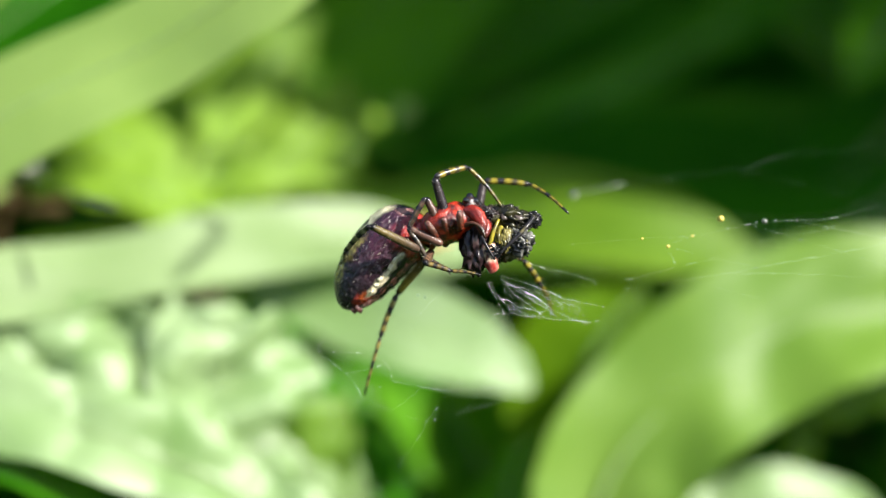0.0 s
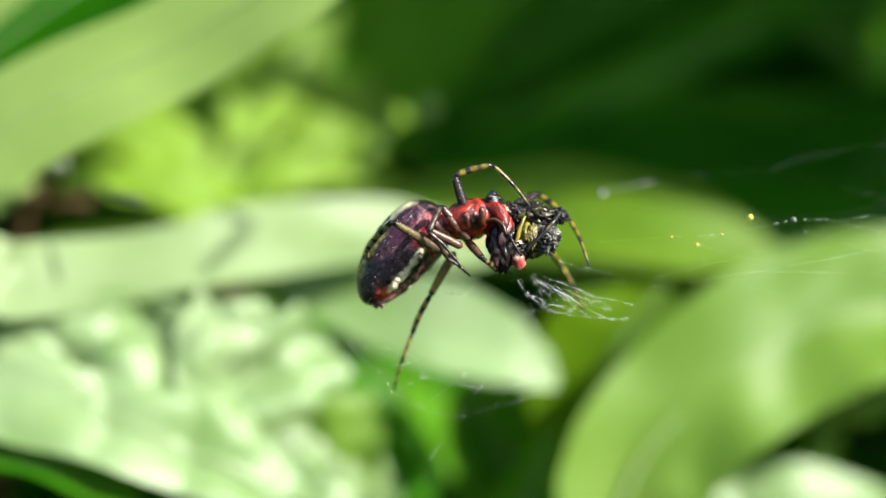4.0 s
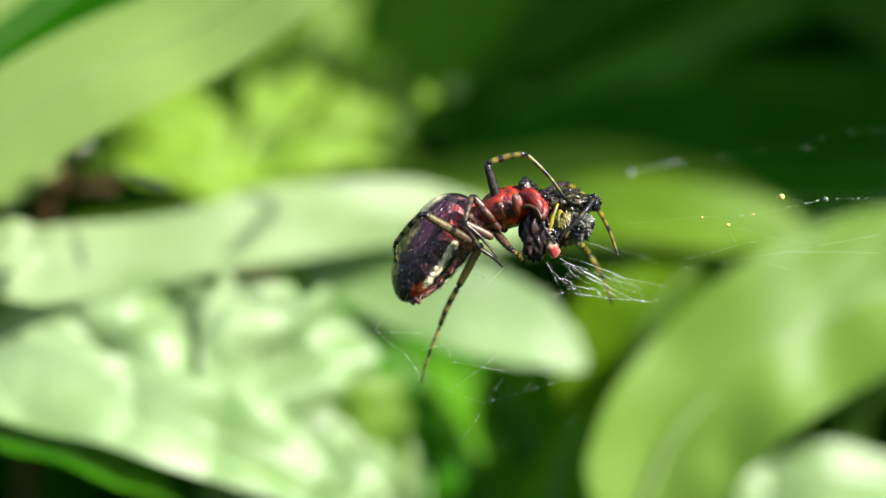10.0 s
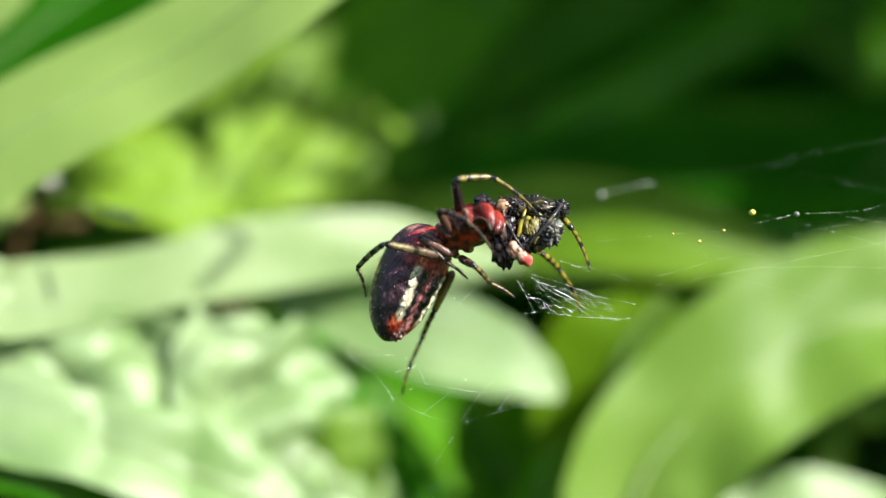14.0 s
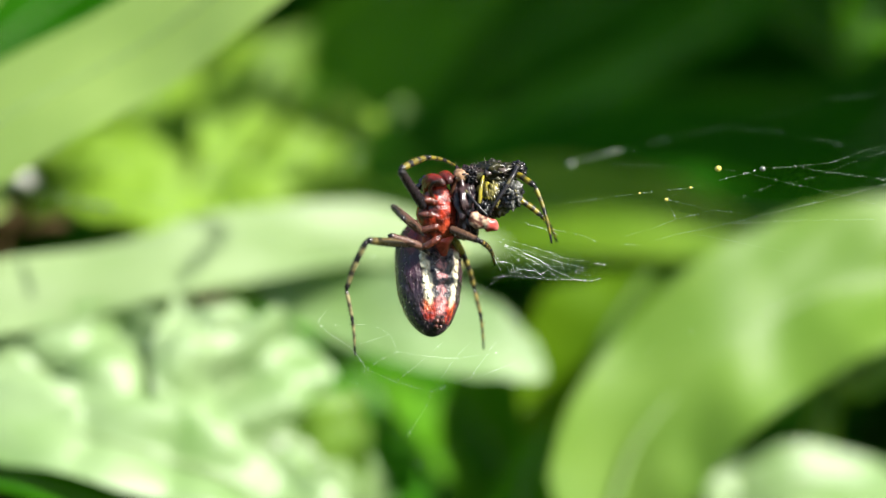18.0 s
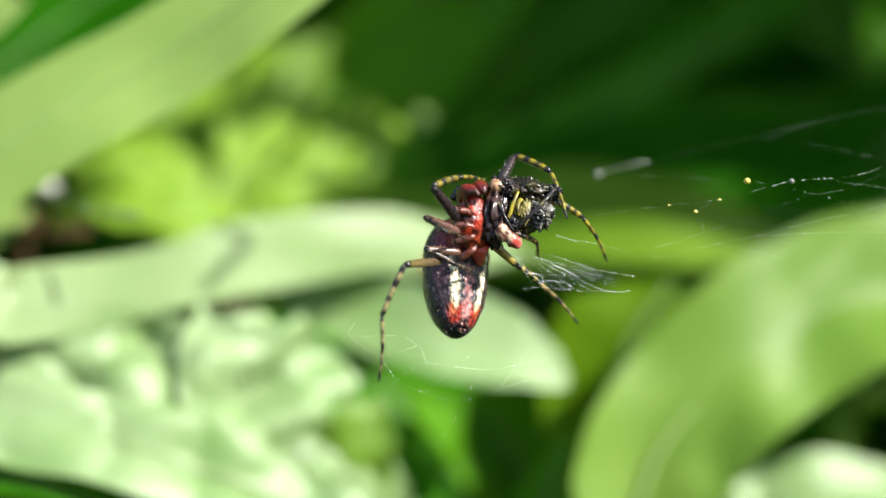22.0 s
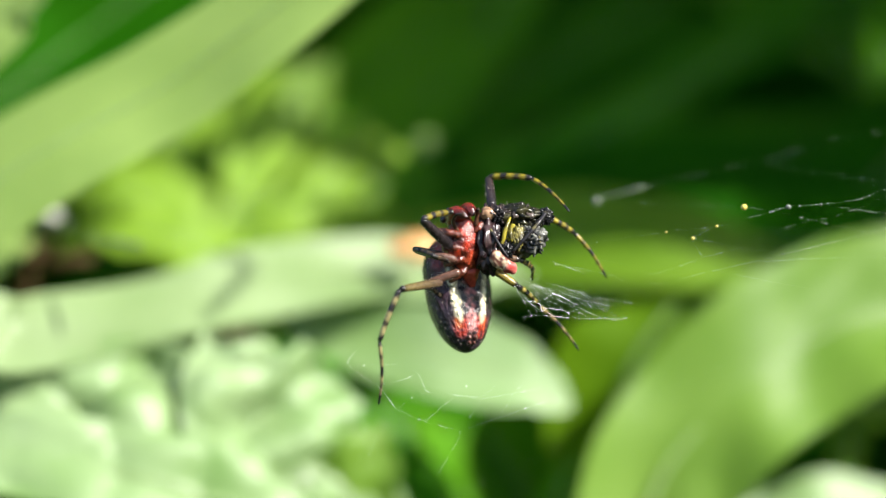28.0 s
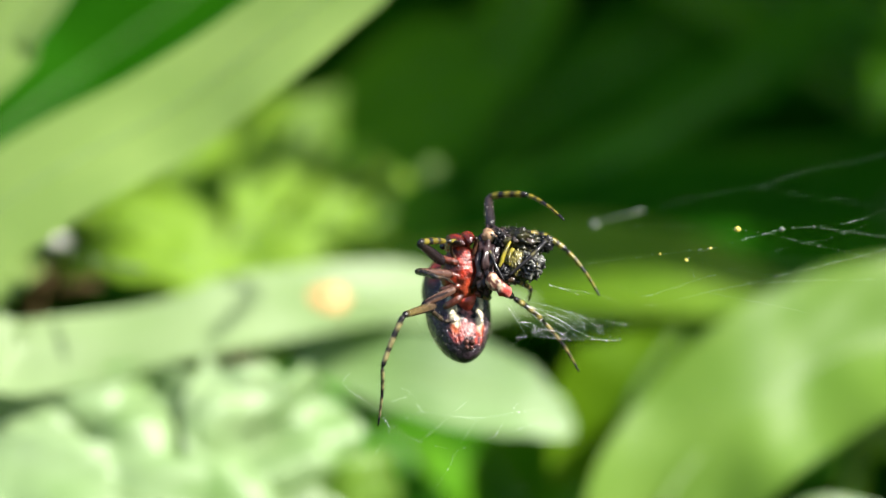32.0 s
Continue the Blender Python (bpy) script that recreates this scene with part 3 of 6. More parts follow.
def shrub(x, y, w, h, count, seed, leaf=(7.0, 2.4), mat=None):
    """A far shrub: a stem and a crown of many leaves."""
    rng = random.Random(seed)
    ob = thing("shrub", "dense backdrop shrub, deep shade put into its dark colour", "shrub", "shrubs behind the plants")
    add_stem(ob, [(x, y, GROUND_Z - 2), (x + 2, y, -80), (x - 1, y, -20), (x, y, h * 0.6)], 4.0, 1.2, SHADE_TONED_STEM)
    bm = bmesh.new()
    uvl = bm.loops.layers.uv.new("UVMap")
    for _ in range(count):
        c = Vector((x + rng.gauss(0, w), y + rng.uniform(-10, 14), rng.uniform(-95, h)))
        d = Vector((rng.uniform(-1, 1), rng.uniform(-0.6, 0.4), rng.uniform(-0.7, 0.6))).normalized()
        s = d.cross(Vector((rng.uniform(-0.4, 0.4), -0.6, 0.8))).normalized()
        u = s.cross(d)
        ln, wd = leaf[0] * rng.uniform(0.6, 1.3), leaf[1] * rng.uniform(0.6, 1.3)
        ring = []
        for k, (a, b) in enumerate(((0, 0), (0.3, 0.85), (0.6, 0.8), (1, 0))):
            row = [bm.verts.new(mm(*(c + d * (a * ln) + s * (b * wd * e) + u * (0.25 * b * wd * abs(e) - 0.8 * a * a)))) for e in (-1, 0, 1)]
            ring.append(row)
        for a, b in zip(ring, ring[1:]):
            for q in range(2):
                fc = bm.faces.new((a[q], a[q + 1], b[q + 1], b[q]))
                for lp, t in zip(fc.loops, ((0, q / 2), (0, q / 2 + 0.5), (1, q / 2 + 0.5), (1, q / 2))):
                    lp[uvl].uv = t
    tagged(part("crown", bm, mat or SHADE_TONED_LEAF, ob), kind="stuff")
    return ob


# shrubs added to fill the dark background; their colour carries the shade
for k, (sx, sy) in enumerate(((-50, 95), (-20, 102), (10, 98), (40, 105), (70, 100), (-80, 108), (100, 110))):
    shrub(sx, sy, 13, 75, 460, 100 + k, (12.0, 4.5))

# unseen plant, added above the view to keep the back in the shade
unseen_plant = thing("unseen_shade_plant", "unseen plant added to shade the leaves behind", "plant")
add_stem(unseen_plant, [(134, 46, GROUND_Z - 2), (131, 44, -40), (128, 40, 20), (125, 36, 46)], 4.0, 2.2)
UNSEEN_LEAVES = ((8, 22, 25, 8), (6, 34, 30, 15), (8, 30, 42, 16), (0, 48, 42, 12), (-20, 70, 60, 16), (-30, 56, 78, 16), (10, 78, 78, 16), (-50, 88, 90, 18))
for k, (x1, y1, z1, w) in enumerate(UNSEEN_LEAVES):
    x0, y0, z0 = 125, 36, 46
    add_leaf(unseen_plant, SHADE_TONED_LEAF, [(x0, y0, z0), ((x0 * 2 + x1) / 3, (y0 * 2 + y1) / 3, (z0 * 2 + z1) / 3 + 2), ((x0 + 2 * x1) / 3, (y0 + 2 * y1) / 3, (z0 + 2 * z1) / 3 + 2), (x1, y1, z1)],
             [1.0, w, w, 0.6], (0.15, -0.3, 0.94), "unseen leaf added to shade the back", fold=0.12, wave=1.0, seed=80 + k)

# one more unseen leaf, blocking the sun from the back's right end
add_leaf(unseen_plant, SHADE_TONED_LEAF, [(125, 36, 46), (85, 28, 35), (58, 24, 27.5), (48, 24, 25.5), (40, 24.5, 24)], [1.0, 4.0, 4.0, 3.4, 0.5], (0.63, -0.49, 0.60),
         "unseen leaf added to shade the back", fold=0.05, wave=0.3, seed=95.0)
# unseen blade, set towards the sun to cast a streak across the arching leaf
SHADE = [Vector(leaf_place(*q)) + SUN_TO * 60 for q in ((500, 355, 25), (455, 410, 23), (390, 480, 21.5), (330, 545, 20.5))]
add_leaf(unseen_plant, SHADE_TONED_LEAF, [(125, 36, 46), (70, 14, 38)] + [tuple(q) for q in SHADE], [0.2, 0.2, 0.2, 0.24, 0.22, 0.1], (0.63, -0.49, 0.60), "unseen narrow blade added to cast a streak of shade", fold=0.05, wave=0.1, seed=96.0, rib=0.1)
# unseen leaf, tilted over time so its shadow creeps down the leaves behind
SHADE_LEAF_ROOT = (125, 36, 46)
moving_shade_leaf = add_leaf(unseen_plant, SHADE_TONED_LEAF, [SHADE_LEAF_ROOT, (90, 24, 37), (62, 14, 31.5), (47, 11.2, 30), (38, 11, 32.3), (27, 11, 33.5)],
                     [1.0, 5.0, 5.0, 5.0, 5.0, 0.5], (0, -1, 0.1), "unseen leaf added to move a shadow edge behind", fold=0.03, wave=0.2, seed=97.0)
BODY_KEYS = {
    0: ((0.77, 0.75, -2.05), (-0.62, 0.00, -0.79), (0.73, 0.00, -2.72), (0.91, -0.26, 0.33), 60, (3.51, -0.10, -2.51), (-0.02, -0.26, -0.96)),
    1: ((0.70, 0.75, -2.10), (-0.62, 0.00, -0.79), (0.66, 0.00, -2.75), (0.91, -0.26, 0.32), 59.4, (3.49, -0.10, -2.55), (-0.01, -0.26, -0.96)),
    4.5: ((0.55, 0.75, -2.21), (-0.62, 0.00, -0.79), (0.50, 0.00, -2.84), (0.92, -0.26, 0.29), 58, (3.46, -0.10, -2.65), (0.00, -0.26, -0.96)),
    9.5: ((0.73, 0.75, -2.24), (-0.57, 0.00, -0.82), (0.88, 0.00, -2.91), (0.88, -0.29, 0.39), 58, (3.66, -0.10, -2.61), (0.00, -0.26, -0.96)),
    12: ((0.54, 0.75, -2.26), (-0.52, 0.00, -0.85), (0.53, 0.00, -2.76), (0.85, -0.32, 0.41), 45, (3.55, -0.10, -2.56), (0.08, -0.28, -0.96)),
    14.5: ((0.47, 0.75, -2.73), (-0.38, 0.00, -0.93), (0.69, 0.00, -3.22), (0.74, -0.48, 0.48), 40, (3.64, -0.10, -2.41), (0.02, -0.26, -0.97)),
    16.5: ((0.53, 0.06, -2.72), (-0.14, 0.28, -0.95), (1.62, 0.00, -4.34), (-0.09, -0.23, 0.97), 33, (3.29, -0.10, -2.69), (0.20, -0.26, -0.95)),
    17: ((1.18, 1.80, -3.91), (0.02, -0.45, -0.89), (1.53, 0.00, -4.55), (-0.10, -0.22, 0.97), 26, (3.13, -0.10, -2.60), (0.20, -0.26, -0.95)),
    20: ((1.14, 1.24, -2.84), (-0.02, -0.21, -0.98), (1.90, 0.00, -3.93), (-0.02, -0.23, 0.97), 28, (3.46, -0.10, -2.47), (-0.08, -0.25, -0.97)),
    23: ((1.33, 1.63, -3.10), (-0.07, -0.38, -0.92), (1.89, 0.00, -4.19), (-0.15, -0.22, 0.97), 27, (3.30, -0.10, -2.51), (-0.09, -0.23, -0.97)),
    28: ((1.24, 1.59, -2.70), (0.09, -0.36, -0.93), (1.79, 0.00, -3.98), (-0.14, -0.22, 0.96), 23, (3.30, -0.10, -2.52), (-0.03, -0.26, -0.97)),
    32: ((1.36, 2.16, -2.78), (0.11, -0.61, -0.79), (1.86, 0.00, -4.17), (-0.09, -0.21, 0.97), 20, (3.49, -0.10, -2.56), (-0.13, -0.24, -0.96)),
}
LEG_A = (
    (0, (1.77, -0.55, -2.54), (-0.32, -0.05, 0.95), (0.84, 0.47, 0.27), (0.66, 0, -0.75)),
    (1, (1.72, -0.55, -2.58), (-0.32, -0.04, 0.95), (0.86, 0.4, 0.27), (0.67, 0, -0.75)),
    (4.5, (1.51, -0.55, -2.77), (-0.34, 0, 0.94), (0.95, 0.08, 0.3), (0.69, 0, -0.72)),
    (9.5, (1.71, -0.55, -2.77), (-0.34, 0, 0.94), (0.95, 0.08, 0.3), (0.69, 0, -0.72)),
    (12, (1.48, -0.55, -1.91), (-0.07, -0.74, 0.67), (0.95, 0.28, -0.12), (0.62, 0, -0.78)),
    (14.5, (1.31, -0.55, -2.23), (-0.15, -0.77, 0.62), (0.94, 0.33, 0.09), (0.76, 0.33, -0.56)),
    (16.5, (1.00, -0.72, -3.16), (-0.38, -0.63, 0.67), (0.70, 0.62, 0.31), (0.58, 0.74, -0.25)),
    (17, (0.94, -0.75, -3.32), (-0.42, -0.6, 0.68), (0.66, 0.67, 0.35), (0.55, 0.81, -0.19)),
    (20, (1.34, -0.75, -2.82), (-0.41, -0.59, 0.7), (0.73, 0.67, 0.11), (0.5, 0.83, -0.24)),
    (23, (1.16, -0.75, -3.01), (-0.46, -0.7, 0.55), (0.66, 0.7, 0.25), (0.49, 0.87, -0.09)),
    (28, (1.17, -0.75, -3.03), (-0.5, -0.69, 0.52), (0.68, 0.71, 0.15), (0.68, 0.72, -0.16)),
    (32, (1.12, -0.75, -2.77), (-0.41, -0.83, 0.37), (0.7, 0.72, 0), (0.68, 0.73, -0.1)),
)
LEG_B = (
    (0, (2.65, 0.6, -2.32), (0.17, 0.22, 0.96), (1, 0, -0.04), (0.62, -0.65, -0.44)),
    (1, (3.05, 0.6, -1.99), (0.54, 0.8, 0.26), (0.7, -0.5, -0.51), (0.33, -0.55, -0.77)),
    (4.5, (3.05, 0.6, -1.99), (0.54, 0.8, 0.26), (0.7, -0.5, -0.51), (0.33, -0.55, -0.77)),
    (9.5, (3.05, 0.6, -1.99), (0.54, 0.8, 0.26), (0.7, -0.5, -0.51), (0.33, -0.55, -0.77)),
    (12, (2.89, 0.6, -2.12), (0.78, 0.6, 0.16), (0.7, -0.45, -0.55), (0.24, -0.74, -0.63)),
    (14.5, (2.83, 0.6, -2.38), (0.87, 0, 0.49), (0.59, -0.47, -0.66), (0.23, -0.77, -0.6)),
    (16.5, (2.40, 0.34, -2.53), (0.92, 0.00, 0.38), (0.57, -0.69, -0.41), (0.28, -0.12, -0.91)),
    (17, (2.32, 0.3, -2.56), (0.93, 0, 0.36), (0.57, -0.73, -0.37), (0.29, 0, -0.96)),
    (20, (2.31, 0.3, -2), (0.94, 0, 0.34), (0.77, -0.39, -0.51), (0.14, -0.38, -0.92)),
    (23, (2.73, 0.3, -1.82), (0.14, 0.74, 0.65), (0.7, -0.65, -0.29), (0.25, -0.64, -0.73)),
    (28, (2.59, 0.3, -1.79), (-0.03, 0.7, 0.71), (0.92, -0.39, -0.05), (0.59, -0.57, -0.58)),
    (32, (2.76, 0.3, -1.65), (-0.02, 0.71, 0.71), (0.83, -0.56, 0.02), (0.59, -0.67, -0.45)),
)
LEG_C = (
    (0, (3.39, 0.7, -2.77), (0.73, 0.35, -0.59), (0.59, 0.17, -0.79), (0.29, 0.72, -0.63)),
    (1, (3.41, 0.7, -2.85), (0.71, 0.41, -0.54), (0.56, 0.3, -0.71), (0.33, 0.58, -0.68)),
    (4.5, (3.47, 0.7, -3.2), (0.67, 0.67, -0.32), (0.42, 0.81, -0.42), (0.45, 0, -0.89)),
    (9.5, (3.47, 0.7, -3.2), (0.67, 0.67, -0.32), (0.42, 0.81, -0.42), (0.45, 0, -0.89)),
    (12, (3.3, 0.7, -3.12), (0.78, 0.4, -0.48), (0.52, 0.59, -0.61), (0.44, 0.61, -0.66)),
    (14.5, (3.34, 0.7, -3), (0.6, 0.69, -0.4), (0.62, 0.56, -0.54), (0.45, 0.3, -0.84)),
    (16.5, (2.77, 0.36, -3.15), (0.91, 0.27, 0.08), (0.76, 0.08, -0.62), (0.33, 0.76, -0.50)),
    (17, (2.67, 0.3, -3.18), (0.97, 0.19, 0.16), (0.78, 0, -0.63), (0.31, 0.84, -0.44)),
    (20, (3.17, 0.3, -2.65), (0.99, 0, -0.11), (0.74, 0.51, -0.44), (0.36, 0.67, -0.65)),
    (23, (3.27, 0.3, -2.6), (0.99, 0, 0.17), (0.82, 0.24, -0.52), (0.47, 0.31, -0.82)),
    (28, (3.27, 0.3, -2.32), (0.95, 0.29, 0.1), (0.79, 0.36, -0.49), (0.56, 0.12, -0.82)),
    (32, (3.24, 0.3, -2.08), (0.9, 0.41, 0.13), (0.84, 0, -0.55), (0.56, 0, -0.83)),
)
LEG_D = (
    (0, (0.75, -0.75, -3.2), (-0.82, -0.4, 0.4), (-0.45, 0.71, -0.54), (-0.09, 0.79, -0.61)),
    (1, (0.7, -0.75, -3.27), (-0.82, -0.4, 0.41), (-0.45, 0.7, -0.55), (-0.07, 0.78, -0.62)),
    (4.5, (0.47, -0.75, -3.53), (-0.8, -0.37, 0.48), (-0.45, 0.67, -0.59), (-0.01, 0.76, -0.65)),
    (9.5, (0.67, -0.75, -3.53), (-0.8, -0.37, 0.48), (-0.45, 0.67, -0.59), (-0.01, 0.76, -0.65)),
    (12, (0.66, -0.75, -3.59), (-0.91, -0.09, 0.4), (-0.36, -0.85, -0.3), (0.0, 0.62, -0.76)),
    (14.5, (0.59, -0.75, -3.57), (-0.86, -0.48, 0.19), (-0.44, 0.78, -0.44), (0.14, 0.87, -0.48)),
    (16.5, (0.56, -0.82, -4.19), (-0.75, -0.63, 0.16), (-0.42, 0.49, -0.72), (0.13, 0.26, -0.84)),
    (17, (0.55, -0.85, -4.46), (-0.7, -0.7, 0.15), (-0.41, 0.36, -0.84), (0.13, 0, -0.99)),
    (20, (0.63, -0.85, -4.15), (-0.71, -0.7, -0.03), (-0.34, 0, -0.94), (0.03, 0.15, -0.99)),
    (23, (0.58, -0.85, -4.43), (-0.53, -0.85, 0.01), (-0.46, 0, -0.89), (-0.11, 0.19, -0.98)),
    (28, (0.82, -0.85, -4.19), (-0.68, -0.73, -0.05), (-0.39, 0, -0.92), (-0.05, 0.26, -0.97)),
    (32, (0.8, -0.85, -4.21), (-0.5, -0.86, -0.11), (-0.4, 0, -0.91), (-0.11, 0.39, -0.92)),
)
LEG_E = (
    (0, (1.05, 0.9, -3.52), (-0.58, 0.18, -0.8), (-0.33, 0, -0.94), (-0.23, 0.08, -0.97)),
    (1, (1.04, 0.9, -3.55), (-0.55, 0.15, -0.82), (-0.34, 0.06, -0.93), (-0.24, 0.09, -0.97)),
    (4.5, (1.02, 0.9, -3.67), (-0.44, 0, -0.9), (-0.36, 0.3, -0.88), (-0.27, 0.14, -0.95)),
    (9.5, (1.02, 0.9, -3.67), (-0.44, 0, -0.9), (-0.36, 0.3, -0.88), (-0.27, 0.14, -0.95)),
    (12, (1.19, 0.9, -3.94), (-0.37, 0.5, -0.78), (-0.36, 0, -0.93), (-0.32, 0.23, -0.92)),
    (14.5, (1.12, 0.9, -4.22), (-0.36, 0.37, -0.86), (-0.23, 0.75, -0.63), (-0.3, 0.2, -0.93)),
    (16.5, (1.65, -0.20, -3.95), (0.22, 0.78, -0.55), (0.24, 0.40, -0.88), (0.36, 0.10, -0.92)),
    (17, (1.72, -0.2, -4.01), (0.33, 0.77, -0.55), (0.23, 0.68, -0.7), (0.12, 0, -0.99)),
    (20, (1.83, -0.2, -3.35), (0.36, 0.64, -0.68), (0.2, 0.28, -0.94), (0.17, 0.22, -0.96)),
    (20.5, (1.84, -0.2, -3.37), (0.38, 0.62, -0.68), (0.2, 0.30, -0.93), (0.19, 0.22, -0.95)),
    (21, (1.93, -0.2, -3.40), (0.71, 0.26, -0.66), (0.47, 0.79, -0.4), (0.66, 0.2, -0.72)),
    (23, (1.98, -0.2, -3.52), (0.71, 0.26, -0.66), (0.47, 0.79, -0.4), (0.66, 0.2, -0.72)),
    (28, (1.97, -0.2, -3.39), (0.8, 0, -0.59), (0.45, 0.77, -0.45), (0.64, 0.1, -0.76)),
    (32, (2.09, -0.2, -3.02), (0.8, 0, -0.6), (0.64, 0.54, -0.55), (0.55, 0.11, -0.83)),
)
LEG_F = (
    (0, (1.15, -0.1, -3.3), (-0.16, -0.96, -0.23), (0.97, 0, -0.25), (1, 0, -0.1)),
    (1, (1.21, -0.1, -3.28), (-0.04, -0.93, -0.26), (0.88, 0.14, -0.3), (0.9, 0.17, -0.11)),
    (4.5, (1.43, -0.1, -3.19), (0.42, -0.82, -0.4), (0.52, 0.71, -0.47), (0.54, 0.83, -0.13)),
    (9.5, (1.43, -0.1, -3.19), (0.42, -0.82, -0.4), (0.52, 0.71, -0.47), (0.54, 0.83, -0.13)),
    (12, (1.53, -0.1, -3.36), (0.33, -0.8, -0.5), (0.38, 0.89, -0.27), (0.41, 0.91, -0.06)),
    (14.5, (1.34, -0.1, -3.72), (0.3, -0.95, -0.08), (0.63, 0.36, -0.69), (0.85, 0, -0.52)),
    (16.5, (1.71, -0.53, -4.07), (0.57, -0.77, -0.24), (0.38, 0.82, -0.36), (0.15, 0.73, -0.52)),
    (17, (1.77, -0.6, -4.13), (0.62, -0.74, -0.27), (0.33, 0.9, -0.3), (0.03, 0.86, -0.52)),
    (20, (2.13, -0.6, -3.21), (0.92, 0, -0.39), (0.6, 0.64, -0.47), (0.57, 0.48, -0.67)),
    (23, (2.12, -0.6, -3.11), (0.95, 0, -0.31), (0.56, 0.8, -0.23), (-0.1, 0.89, -0.44)),
    (28, (2.21, -0.6, -3.26), (0.98, 0, -0.21), (0.47, 0.81, -0.34), (0.03, 0.87, -0.48)),
    (32, (2.36, -0.6, -3.01), (0.93, 0, -0.37), (0.58, 0.75, -0.32), (-0.05, 0.89, -0.46)),
)
LEG_G = (
    (0, (1.64, -0.65, -2.73), (-0.49, 0, 0.87), (-0.46, 0, -0.89), (0.31, 0.64, -0.7)),
    (1, (1.61, -0.65, -2.81), (-0.53, 0, 0.84), (-0.43, -0.13, -0.85), (0.39, 0.51, -0.7)),
    (4.5, (1.46, -0.65, -3.14), (-0.68, 0, 0.74), (-0.31, -0.65, -0.69), (0.71, 0, -0.7)),
    (9.5, (1.66, -0.65, -3.14), (-0.68, 0, 0.74), (-0.31, -0.65, -0.69), (0.71, 0, -0.7)),
    (12, (1.14, -0.65, -2.84), (-0.31, -0.45, 0.83), (0.77, -0.27, -0.58), (0.64, 0, -0.77)),
    (14.5, (1.07, -0.65, -2.96), (-0.34, -0.73, 0.59), (0.68, -0.71, -0.17), (0.62, 0.39, -0.68)),
    (16.5, (0.84, -0.78, -4.03), (-0.55, -0.55, 0.62), (0.31, -0.88, -0.31), (0.41, 0.77, -0.43)),
    (17, (0.8, -0.8, -4.22), (-0.59, -0.52, 0.62), (0.24, -0.91, -0.34), (0.37, 0.84, -0.39)),
    (20, (1.14, -0.8, -3.18), (-0.63, -0.63, 0.46), (0.47, -0.83, -0.31), (0.45, 0.82, -0.34)),
    (23, (1.28, -0.8, -3.49), (-0.83, -0.44, 0.35), (0.57, -0.72, -0.39), (0.43, 0.88, -0.2)),
    (28, (1.34, -0.8, -3.47), (-0.96, 0, 0.28), (0.59, -0.79, -0.19), (0.46, 0.84, -0.28)),
    (32, (1.39, -0.8, -3.19), (-0.79, -0.61, 0.11), (0.54, -0.83, -0.14), (0.41, 0.89, -0.21)),
)
LEG_H = (
    (0, (1.52, -0.75, -2.98), (-0.92, 0, 0.4), (0.55, 0, -0.84), (0.77, 0.45, -0.46)),
    (1, (1.46, -0.75, -3.06), (-0.91, -0.05, 0.4), (0.55, 0.06, -0.83), (0.77, 0.36, -0.48)),
    (4.5, (1.22, -0.75, -3.38), (-0.87, -0.23, 0.42), (0.54, 0.29, -0.79), (0.8, 0, -0.6)),
    (9.5, (1.42, -0.75, -3.38), (-0.87, -0.23, 0.42), (0.54, 0.29, -0.79), (0.8, 0, -0.6)),
    (12, (1.03, -0.75, -3.45), (-0.79, 0, 0.62), (0.7, 0, -0.72), (0.78, 0, -0.63)),
    (14.5, (1.08, -0.75, -3.57), (-0.89, 0, 0.46), (0.74, 0, -0.68), (0.78, 0.23, -0.59)),
    (16.5, (0.83, -0.83, -4.53), (-0.80, -0.41, 0.41), (0.66, 0.59, -0.38), (0.64, 0.66, -0.33)),
    (17, (0.79, -0.85, -4.7), (-0.78, -0.48, 0.4), (0.65, 0.69, -0.33), (0.61, 0.74, -0.28)),
    (20, (1.25, -0.85, -3.8), (-0.94, -0.32, 0.08), (0.81, 0.43, -0.4), (0.61, 0.44, -0.66)),
    (23, (1.26, -0.85, -4.17), (-0.92, -0.36, 0.14), (0.87, 0.11, -0.48), (0.56, 0.81, -0.18)),
    (28, (1.45, -0.85, -3.84), (-0.95, 0, -0.31), (0.5, 0.76, -0.41), (0.97, 0, -0.25)),
    (32, (1.51, -0.85, -3.67), (-0.88, -0.28, -0.39), (0.58, 0.64, -0.51), (0.97, 0.21, -0.11)),
)
LEG_LENGTHS = {"a": (1.9, 1.35, 2.05), "b": (1.5, 1.6, 2.0), "c": (1.35, 1.1, 1.95), "d": (2.05, 1.85, 2.2), "e": (1.75, 1.6, 2.15), "f": (1.3, 0.9, 1.0), "g": (1.5, 1.2, 1.6), "h": (1.3, 1.2, 1.0)}
